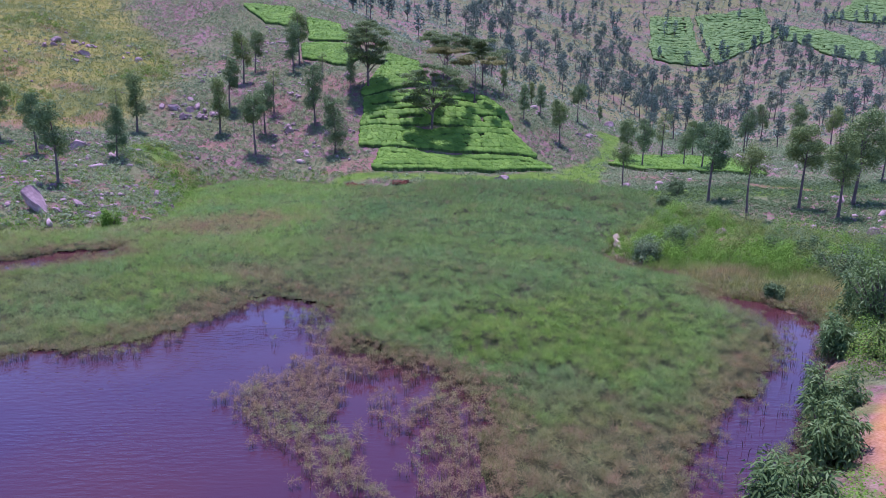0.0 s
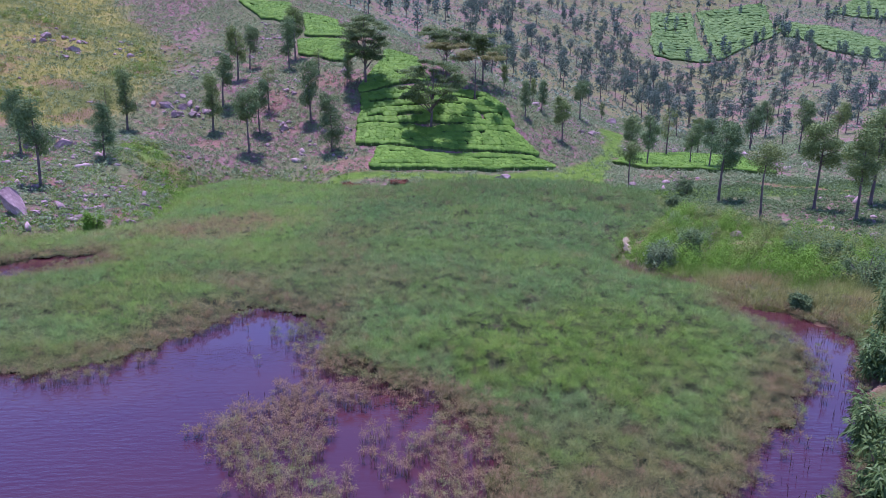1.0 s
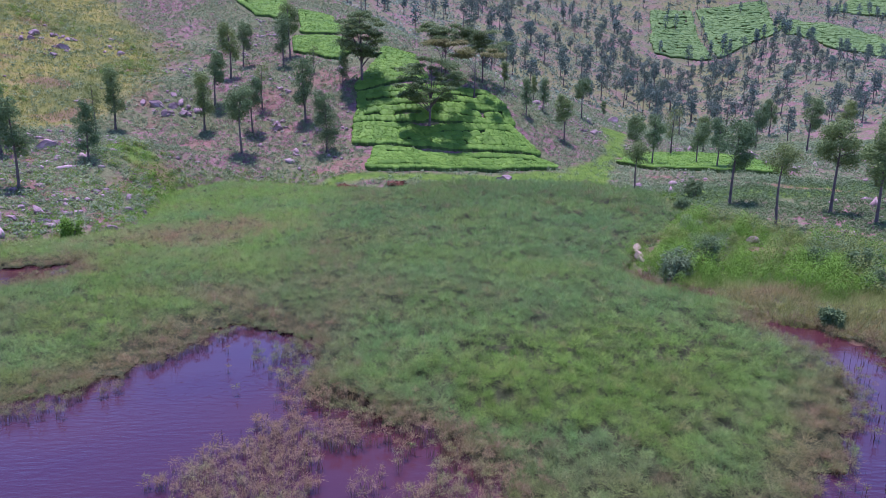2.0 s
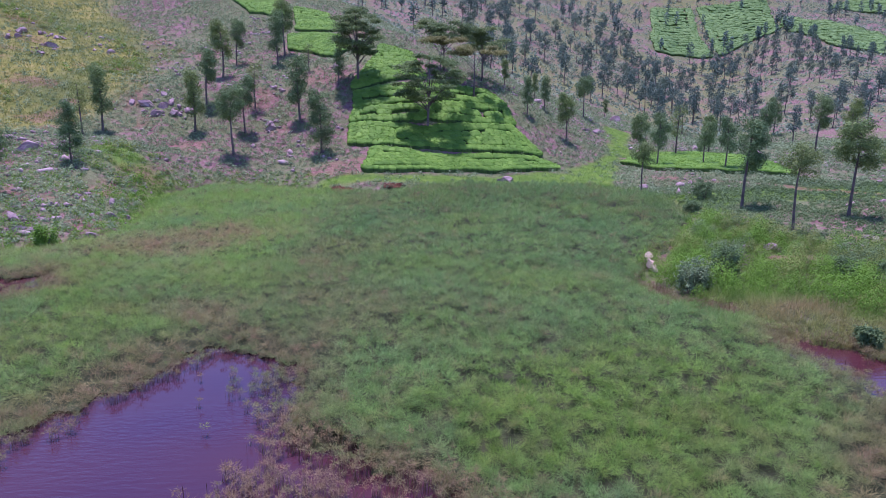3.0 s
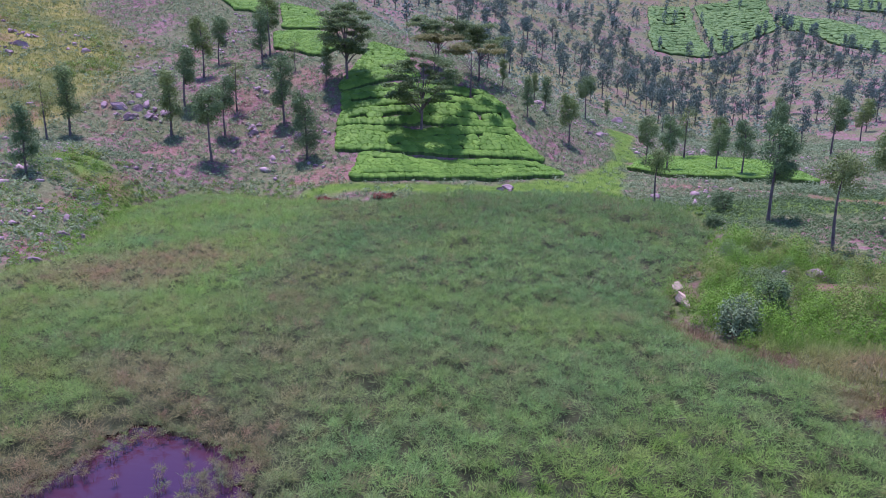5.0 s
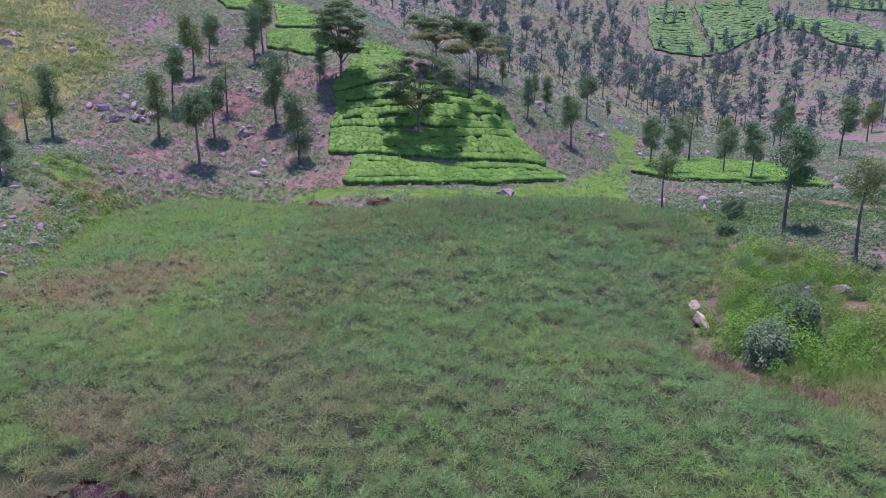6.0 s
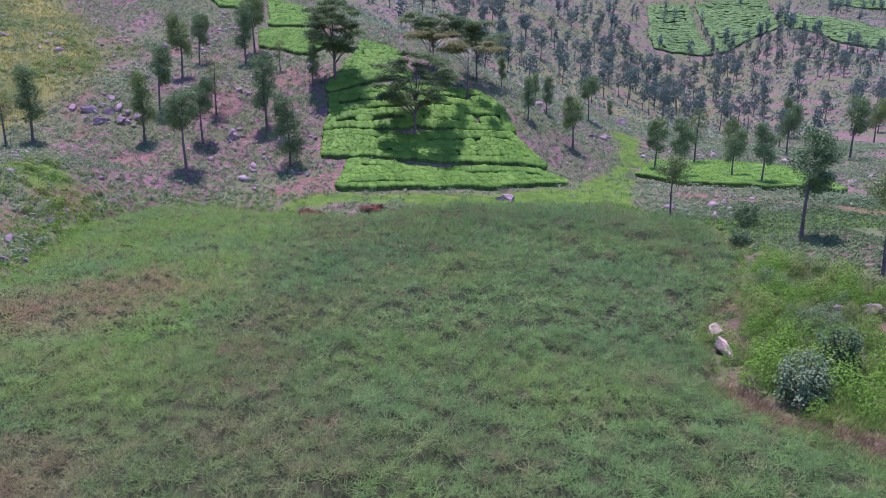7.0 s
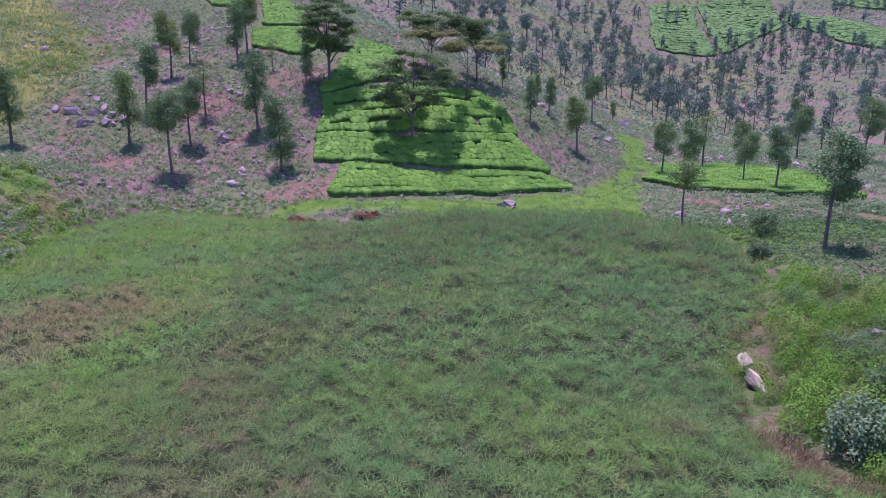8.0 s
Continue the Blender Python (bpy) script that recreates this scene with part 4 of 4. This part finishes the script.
def make_tree(h, seed, leaf_mat, crown_from=0.42, wide=0.2, tiers=30, per=200, leaf=0.24, lean=0.04, fork=False, branches=True, name="silver_oak"):
    """A slender plantation tree: bare tapered trunk, short limbs, a ragged crown of leaf clumps."""
    global rng
    rng = np.random.default_rng(seed)
    root = new(name)
    t = np.linspace(0, 1, 9)
    bend = np.stack([np.sin(t * 2.3 + seed) * lean * h * t, np.cos(t * 1.9 + seed * 2) * lean * h * t, t * h * 0.93 - 0.3], 1)
    rad = np.interp(t, [0, 0.06, 0.5, 1], [0.022, 0.016, 0.011, 0.003]) * h
    woods = [tube(bend, rad)]
    if fork:
        s = bend[3]
        e = s + np.array([0.09, -0.03, 0.36]) * h
        woods.append(tube(np.stack([s, s + (e - s) * 0.4 + [0.03 * h, 0, 0], e]), [0.011 * h, 0.008 * h, 0.003 * h], 6))
    cents, sizes = [], []
    for i in range(tiers):
        u = crown_from + (0.97 - crown_from) * (i + rng.random()) / tiers
        at = np.array([np.interp(u, t, bend[:, k]) for k in range(3)])
        v = (u - crown_from) / (1 - crown_from)
        reach = wide * h * (0.25 + 0.8 * np.sin(np.pi * min(1, 0.2 + 0.76 * v)) ** 0.8) * rng.uniform(0.2, 1.0) ** 0.6
        a = rng.uniform(0, 2 * np.pi)
        end = at + np.array([np.cos(a) * reach, np.sin(a) * reach, reach * 0.25 + rng.uniform(-0.02, 0.03) * h])
        if i % 3 == 0:
            woods.append(tube(np.stack([at, (at + end) / 2 + [0, 0, 0.08 * reach], end]), [0.006 * h, 0.004 * h, 0.0015 * h], 5))
        cents.append(end)
        sizes.append(rng.uniform(0.07, 0.13) * h)
    c = np.repeat(np.array(cents), per, 0)
    s = np.repeat(np.array(sizes), per)[:, None]
    d = rng.normal(size=c.shape)
    d /= np.linalg.norm(d, axis=1, keepdims=True)
    p = c + d * s * rng.uniform(0.3, 1, (len(c), 1)) ** 0.7 * [1, 1, 0.85]
    face = d + rng.normal(0, 0.3, c.shape) + [0, 0, 0.2]
    lv = leaves(p, rng.normal(size=c.shape) + [0, 0, 0.6], leaf * rng.uniform(0.7, 1.5, len(c)), leaf * 0.62, 0.1, face)
    wooden(woods, root, branches)
    part("crown", tri_mesh("crown", lv[:, 1:], leaf_mat), root)
    rng = np.random.default_rng(seed + 999)
    return root


def make_umbrella_tree(h, seed, spread, layers, crown_from, profile):
    """A tall flat-crowned shade tree with feathery foliage in level tiers."""
    global rng
    rng = np.random.default_rng(seed)
    root = new("shade_tree")
    t = np.linspace(0, 1, 8)
    bend = np.stack([np.sin(t * 2 + seed) * 0.02 * h, np.cos(t * 2.4 + seed) * 0.02 * h, t * h * 0.9 - 0.4], 1)
    woods = [tube(bend, np.interp(t, [0, 0.1, 1], [0.026, 0.019, 0.005]) * h, 9)]
    pts, wid = [], []
    for i in range(int(layers * spread * 1.6)):
        v = (i + rng.random()) / int(layers * spread * 1.6)
        r = spread * np.interp(v, [0, 0.35, 0.75, 1], profile) * np.sqrt(rng.uniform(0.03, 1))
        a = rng.uniform(0, 6.283)
        z = (crown_from + (1 - crown_from) * v) * h - 0.05 * r
        at = np.array([np.interp(max(0.3, crown_from * 0.72 + 0.5 * (z / h - crown_from)), t, bend[:, k]) for k in range(3)])
        end = np.array([at[0] + np.cos(a) * r, at[1] + np.sin(a) * r, z])
        if i % 3 == 0:
            woods.append(tube(np.stack([at, at * 0.5 + end * 0.5 + [0, 0, 0.15 * (z - at[2])], end]), [0.008 * h, 0.005 * h, 0.0015 * h], 5))
        pts.append(end)
        wid.append(rng.uniform(0.75, 1.5))
    each = 380
    c = np.repeat(np.array(pts), each, 0)
    s = np.repeat(np.array(wid), each)[:, None]
    d = rng.normal(size=c.shape)
    d *= rng.random((len(c), 1)) ** 0.4 / np.linalg.norm(d, axis=1, keepdims=True)
    p = c + d * s * [1, 1, 0.24]
    lv = leaves(p, rng.normal(size=c.shape), 0.34 * rng.uniform(0.6, 1.2, len(c)), 0.24, 0.1, rng.normal(0, 0.5, c.shape) + [0, 0, 1])
    wooden(woods, root, True)
    part("crown", tri_mesh("crown", lv[:, 1:], OLIVE if seed in (32, 36) else FEATHER), root)
    return root


def plant(model, x, y, scale, turn, label, group, category="tree"):
    z = float(ground_z([x], [y])[0])
    ob = copy_thing(model, pose(x, y, z, 0, 0, turn) @ Matrix.Scale(scale, 4))
    for o in (ob, *ob.children_recursive):
        o.hide_render = False
    return tagged(ob, label, category, group)


MODELS = {
    "full": make_tree(9, 11, OAK, 0.44, 0.155), "tall": make_tree(9, 12, OAK, 0.45, 0.14, 28), "slim": make_tree(9, 13, OAK, 0.3, 0.1, 26),
    "broad": make_tree(9, 14, OAK, 0.54, 0.18, 34), "fork": make_tree(9, 15, OAK, 0.46, 0.15, 32, fork=True), "mop": make_tree(9, 16, PALE, 0.68, 0.14, 16, lean=0.07),
    "thin": make_tree(9, 17, PALE, 0.42, 0.15, 20, 90), "low": make_tree(9, 18, OAK, 0.18, 0.16, 40)}
SAYS = {"full": "grey-trunked silver oak with a full ragged green crown", "tall": "tall slender silver oak with a high narrow crown",
        "slim": "slim columnar silver oak on the slope", "broad": "broad-crowned silver oak with a bare lower trunk",
        "fork": "forked silver oak with a dense green crown", "mop": "leaning bare-stemmed tree with a small tufted crown",
        "thin": "thin-leaved pale green young silver oak", "low": "silver oak leafy almost down to the ground"}
SLOPE_TREES = [(-35.2, 64.5, 8.2, "full"), (-44.1, 77, 7.3, "full"), (-34.6, 75.7, 6.4, "low"), (-41.3, 97, 8.9, "slim"), (-42.3, 93.8, 6.9, "thin"),
               (-30.9, 101.1, 8.9, "slim"), (-31.2, 107.6, 8.9, "tall"), (-31.4, 117.1, 9, "full"), (-31.2, 124.4, 8, "tall"), (-24.1, 94.7, 9.1, "broad"),
               (-24.3, 101.6, 8, "full"), (-24.2, 107.3, 7, "thin"), (-24, 122.9, 9.3, "slim"), (-23.9, 128.2, 10.1, "tall"), (-17.2, 103.6, 9.9, "slim"),
               (-13.1, 95.4, 8.5, "low"), (-18.1, 117.8, 4.6, "thin"), (-12.7, 111.1, 5.8, "slim"), (-51.3, 82.1, 8.5, "full"), (13.4, 122.2, 4.8, "slim"),
               (15.7, 111.1, 6.1, "slim"), (19.8, 119.6, 5.9, "slim"), (19.1, 125.5, 4.5, "slim"), (21.5, 109.2, 7.6, "fork")]
VALLEY_TREES = [(23.2, 78.4, 6.8, "mop"), (32.1, 107.6, 7.8, "tall"), (32.6, 100.9, 8, "full"), (40.6, 115.1, 8.7, "thin"), (38, 98.2, 6.4, "full"),
                (46.3, 115.9, 6.9, "tall"), (37.3, 90.3, 7, "full"), (29.4, 69, 9, "tall"), (60.4, 126.3, 8.6, "full"), (28.9, 59.4, 7.3, "mop"),
                (36.3, 64.1, 8.8, "broad"), (63.3, 115, 9.8, "tall"), (37.5, 59.7, 8.4, "full"), (42.7, 65.7, 10.2, "fork"), (57.5, 83.1, 7.2, "full"),
                (51, 79.6, 7.4, "full"), (30.2, 135.3, 8, "broad"), (41.3, 161.4, 4.5, "slim"), (93.4, 152.8, 9.7, "full"), (87.1, 173.2, 9.8, "full")]
turns = random.Random(5)
for x, y, h, kind in SLOPE_TREES:
    plant(MODELS[kind], x, y, h / 9, turns.uniform(0, 360), SAYS[kind], "trees on the slope")
for x, y, h, kind in VALLEY_TREES:
    plant(MODELS[kind], x, y, h / 9, 20 if kind == "mop" else turns.uniform(0, 360), SAYS[kind], "trees in the valley")
DOME, FLAT, CONE = (0.85, 1.0, 0.9, 0.6), (0.8, 0.95, 1.0, 0.85), (0.7, 1.0, 0.92, 0.55)
for x, y, h, spread, layers, seed, low, profile in ((0.6, 102.4, 10.0, 4.9, 6, 31, 0.42, DOME), (7.4, 111, 7.3, 4.2, 2, 32, 0.88, FLAT), (2.6, 114, 6.6, 3.7, 2, 36, 0.9, FLAT), (-10, 111.3, 10.4, 4.1, 7, 33, 0.4, CONE), (3.2, 118, 7.9, 4.4, 4, 34, 0.66, FLAT), (9.6, 120, 8.2, 4.2, 4, 35, 0.62, DOME)):
    ob = make_umbrella_tree(h, seed, spread, layers, low, profile)
    ob.location = (x, y, float(ground_z([x], [y])[0]))
    tagged(ob, "flat-topped feathery shade tree standing among tea bushes", "tree", "shade trees over the tea")

FAR_MODELS = [make_tree(9, 40 + i, OAK_HAZY, c, w, 16, 52, 0.46, branches=False) for i, (c, w) in enumerate(((0.42, 0.19), (0.34, 0.13), (0.5, 0.2), (0.44, 0.16)))]
pick = np.random.default_rng(77)
count = 0
fx, fy = pick.uniform(0, 260, 2600), 140 + 195 * pick.random(2600) ** 0.8
dense = fractal(fx, fy, 28, 71)
far_ok = (fx > 0.02 * fy + 8) & (fx < 0.78 * fy) & ~in_tea(fx, fy, 3) & (pick.random(2600) < np.clip(3.5 * (dense - 0.3), 0.05, 1))
taken = [(a, b) for a, b, _, _ in VALLEY_TREES + SLOPE_TREES]
for x, y in zip(fx[far_ok], fy[far_ok]):
    if count >= 250 or min((x - a) ** 2 + (y - b) ** 2 for a, b in taken) < 36 or (y < 175 and 24 < x < 48):
        continue
    taken.append((x, y))
    count += 1
    plant(FAR_MODELS[count % 4], float(x), float(y), pick.uniform(0.7, 1.15), pick.uniform(0, 360), "silver oak on the far hillside", "trees on the far hillside")


def distant_trees():
    """The trees past those, too far to tell apart."""
    global rng
    x, y = pick.uniform(-120, 400, 1500), pick.uniform(170, 560, 1500)
    ok = (x > -0.4 * y) & (x < 0.75 * y) & ~((x > 8) & (y < 330)) & (~in_tea(x, y, -2) | (pick.random(1500) < 0.25)) & (pick.random(1500) < np.clip(3 * (fractal(x, y, 40, 73) - 0.25), 0.08, 1))
    x, y = x[ok], y[ok]
    z = ground_z(x, y)
    rng = np.random.default_rng(78)
    woods, cr = [], []
    for a, b, c in zip(x, y, z):
        h = rng.uniform(6, 10)
        woods.append(tube([(a, b, c - 0.3), (a, b, c + h * 0.5), (a, b, c + h * 0.9)], [0.17, 0.1, 0.03], 5))
        u = rng.random(110)
        r = h * 0.17 * np.sin(np.pi * np.clip(0.12 + 0.8 * u, 0, 1)) ** 0.7 * np.sqrt(rng.random(110))
        w = rng.uniform(0, 6.3, 110)
        p = np.stack([a + r * np.cos(w), b + r * np.sin(w), c + h * (0.35 + 0.65 * u)], 1)
        cr.append(leaves(p, rng.normal(size=(110, 3)), 0.85, 0.5, 0, np.stack([np.cos(w), np.sin(w), 0.8 + 0 * w], 1)))
    v, f = join(woods)
    root = tagged(new("distant_trees"), "many small silver oaks on the high slopes", "trees", kind="stuff")
    part("trunks", raw_mesh("trunks", v, f, BARK), root)
    part("crowns", leaf_mesh("crowns", np.concatenate(cr), OAK_HAZY), root)


distant_trees()
for m in list(MODELS.values()) + FAR_MODELS:
    for o in [*m.children_recursive, m]:
        bpy.data.objects.remove(o)


# ---- boulders and stones ----
def boulder_mesh(seed, material, detail=3, rough=0.3):
    bm = bmesh.new()
    bmesh.ops.create_icosphere(bm, subdivisions=detail, radius=1)
    off = Vector((seed * 3.7, seed * 1.3, seed * 2.1))
    facets = random.Random(seed)
    cuts = [(Vector((facets.gauss(0, 1), facets.gauss(0, 1), facets.gauss(0, 0.8))).normalized(), facets.uniform(0.36, 0.7)) for _ in range(11)]
    for v in bm.verts:
        v.co *= 1 + noise.noise(v.co * 0.9 + off) * rough
        for cut, depth in cuts:
            over = v.co.dot(cut) - depth
            if over > 0:
                v.co -= cut * over
        v.co += v.normal * noise.noise(v.co * 5 + off) * 0.025
    me = bpy.data.meshes.new("boulder")
    bm.to_mesh(me)
    bm.free()
    me.materials.append(material)
    return me


ROCKS = [boulder_mesh(i + 1, STONE) for i in range(5)]
SMALL_ROCKS = [boulder_mesh(i + 1, STONE, 2) for i in range(5)]
BOULDERS = [(-31.2, 56.6, 0.9), (-42, 80.8, 2.1), (-39.4, 106.2, 1.7), (-36.2, 107.6, 1.3), (-37.2, 106.4, 1.0), (-29.9, 67.1, 0.6), (-29.2, 64.1, 0.7),
            (-26.8, 62.9, 0.6), (-25.8, 64.2, 0.8), (-63.3, 132.1, 1.3), (-62.1, 126.1, 1.4), (23.7, 52.9, 0.9), (29.6, 53.6, 0.8),
            (32.6, 55.1, 0.9), (35.1, 53.7, 0.8), (36.1, 52.4, 1.1), (41.4, 155.7, 2.2), (29.9, 124.8, 1.5), (27.2, 122.4, 1.3), (10.4, 90.5, 1.2),
            (-69.1, 130.2, 1.6), (-66.7, 131.5, 1.0), (43.5, 69.7, 0.9)]
pile = random.Random(3)
BOULDERS += [(-30 + pile.gauss(0, 3.2), 62 + pile.gauss(0, 5.0), pile.uniform(0.35, 0.8)) for _ in range(24)]
BOULDERS += [(-36.5 + pile.gauss(0, 2.8), 106 + pile.gauss(0, 2.2), pile.uniform(0.6, 1.3)) for _ in range(9)]
BOULDERS += [(x + pile.gauss(0, 4), y + pile.gauss(0, 4), pile.uniform(0.5, 1.2)) for x, y in ((-64, 128), (-58, 124), (-24, 112), (-20, 100), (-38, 120)) for _ in range(4)]
heap = []
for x, y, s in BOULDERS:
    heap.append((x, y, s * 0.85))
    for k in range(pile.choice((1, 2, 2, 3, 4))):
        heap.append((x + pile.uniform(-1.7, 1.7) * s, y + pile.uniform(-1.0, 1.0) * s, s * pile.uniform(0.25, 0.6)))
for i, (x, y, s) in enumerate(heap):
    ob = new("boulder", (ROCKS if s > 0.7 else SMALL_ROCKS)[i % 5])
    ob.matrix_basis = pose(x, y, float(ground_z([x], [y])[0]) + 0.02 * s, pile.uniform(-25, 25), pile.uniform(-25, 25), pile.uniform(0, 360)) @ Matrix.Diagonal((s, s * pile.uniform(0.6, 0.95), s * pile.uniform(0.5, 0.75), 1))
    tagged(ob, "weathered grey-pink granite boulder half sunk in soil" if s > 0.7 else "small weathered grey-pink rock lying on soil", "boulder", "boulders")
ob = new("boulder", boulder_mesh(31, STONE, 4, 0.5))
ob.matrix_basis = pose(-32.5, 56.1, float(ground_z([-32.5], [56.1])[0]) + 0.3, 10, 52, 12) @ Matrix.Diagonal((1.6, 1.15, 1.0, 1))
tagged(ob, "large slanting slab of pinkish granite at the slope's foot", "boulder", "boulders")
for i, (x, y, turn, long) in enumerate(((14.35, 50.1, 75, 0.6), (14.1, 48.8, 99, 0.95))):
    ob = new("boulder", boulder_mesh(4 + 3 * i, PALE_STONE, 3, 0.2))
    ob.matrix_basis = pose(x, y, float(ground_z([x], [y])[0]) + 0.5 - 0.2 * i, 0, 10, turn) @ Matrix.Diagonal((long, 0.36, 0.5, 1))
    tagged(ob, "long pale cream rock at the edge of the marsh", "boulder")


def stones():
    small = [boulder_mesh(20 + i, STONE, 1, 0.5) for i in range(4)]
    co = [np.array([v.co[:] for v in m.vertices]) for m in small]
    fa = [np.array([p.vertices[:] for p in m.polygons]) for m in small]
    x, y = scatter(-80, 70, 52, 150, 1.15)
    rocky = fractal(x, y, 8, 81) - 0.12 * cover_at(x, y)[:, 0] + 0.22 * np.exp(-((x + 29) / 6) ** 2 - ((y - 63) / 9) ** 2) + 0.2 * np.exp(-((x - 33) / 7) ** 2 - ((y - 54) / 3) ** 2)
    keep = (edge_distance(x, y, MARSH) > 1) & ~in_tea(x, y, 0.8) & (edge_distance(x, y, HERBS) > 0.5) & (pick.random(len(x)) < np.clip(5 * (rocky - 0.52), 0.006, 0.6)) & (cover_at(x, y)[:, 1] < 0.4)
    x, y = x[keep], y[keep]
    z = ground_z(x, y)
    out = []
    for i, (a, b, c) in enumerate(zip(x, y, z)):
        s = pick.uniform(0.18, 0.56) * (1 + 0.9 * (pick.random() < 0.14))
        w = pick.uniform(0, 6.3)
        m = np.array([[np.cos(w), -np.sin(w), 0], [np.sin(w), np.cos(w), 0], [0, 0, pick.uniform(0.5, 0.95)]]) * [pick.uniform(0.8, 1.5), pick.uniform(0.6, 1), 1] * s
        out.append((co[i % 4] @ m.T + [a, b, c + 0.05], fa[i % 4]))
    v, f = join(out)
    tagged(new("stones", raw_mesh("stones", v, f, STONE)), "loose grey-pink stones strewn over the slope", "stones", kind="stuff")


stones()


# ---- shrubs that stand alone ----
def make_shrub(name, x, y, h, w, count, leaf, mat, seed, label, long=False):
    global rng
    rng = np.random.default_rng(seed)
    root = new(name)
    stems, cents = [], []
    for i in range(14):
        a, r = rng.uniform(0, 6.3), w * np.sqrt(rng.random()) * 0.8
        end = np.array([np.cos(a) * r, np.sin(a) * r, h * (0.95 - 0.4 * (r / w) ** 2) * rng.uniform(0.6, 1.0)])
        stems.append(tube(np.stack([[0, 0, -0.15], end * [0.4, 0.4, 0.5], end]), [0.03 * h, 0.018 * h, 0.006], 5))
        cents += [end, end * [0.8, 0.8, 0.65], end * [1.0, 1.0, 0.4]]
    c = np.repeat(np.array(cents), count, 0)
    d = rng.normal(size=c.shape)
    d /= np.linalg.norm(d, axis=1, keepdims=True)
    p = c + d * rng.uniform(0.1, 1, (len(c), 1)) * [0.28 * w, 0.28 * w, 0.2 * h]
    p[:, 2] = np.maximum(p[:, 2], 0.05)
    lv = leaves(p, d + rng.normal(0, 0.6, c.shape), leaf * rng.uniform(0.6, 1.25, len(c)), leaf * (0.26 if long else 0.55), 0.35 if long else 0.1, rng.normal(0, 0.5, c.shape) + d * 0.6 + [0, 0, 0.6])
    for v, f in stems:
        part("stem", raw_mesh("stem", v, f, BARK, True), root)
    part("foliage", leaf_mesh("foliage", lv, mat), root)
    root.location = (x, y, float(ground_z([x], [y])[0]))
    return tagged(root, label, "shrub", "shrubs on the bank")


for i, (x, y, h, w) in enumerate(((9.6, 16.6, 1.5, 1.4), (12.0, 19.0, 2.0, 1.2), (14.0, 22.3, 2.2, 1.3), (17.2, 27.2, 1.9, 1.0), (20.6, 29.6, 3.9, 1.8), (18.6, 25.6, 1.6, 1.1), (22.6, 32.5, 3.2, 1.7))):
    make_shrub("bank_shrub", x, y, h, w, 60, 0.26, BANK_LEAF, 200 + i, "dark green shrub with long drooping leaves beside the water", True)
for i, (x, y, h, w) in enumerate(((24.1, 38.3, 2.2, 1.8), (25.3, 42.7, 1.8, 1.3), (23.9, 45, 1.3, 0.9), (17.3, 45.8, 2.1, 1.0), (14.6, 43.6, 1.8, 1.2), (19.3, 36.2, 1.0, 0.8),
                                 (28.4, 75, 2.2, 1.5), (24.9, 69.3, 1.4, 1.0), (-25.6, 54.3, 1.8, 0.9), (30, 41, 2.4, 2.0), (33, 36, 3.0, 2.2))):
    make_shrub("round_shrub", x, y, h, w, 64, 0.14, SHRUB if i == 4 else HERB if i == 8 else COVER, 230 + i, "rounded dark leafy shrub on the grassy bank")
for i, (x, y, w, h) in enumerate(((-8.9, 83.0, 1.3, 0.6), (-3.3, 84.2, 1.6, 0.4))):
    make_shrub("rusty_bush", x, y, h, w, 40, 0.2, RUST, 260 + i, "low rust-brown bush on the grass by the marsh")
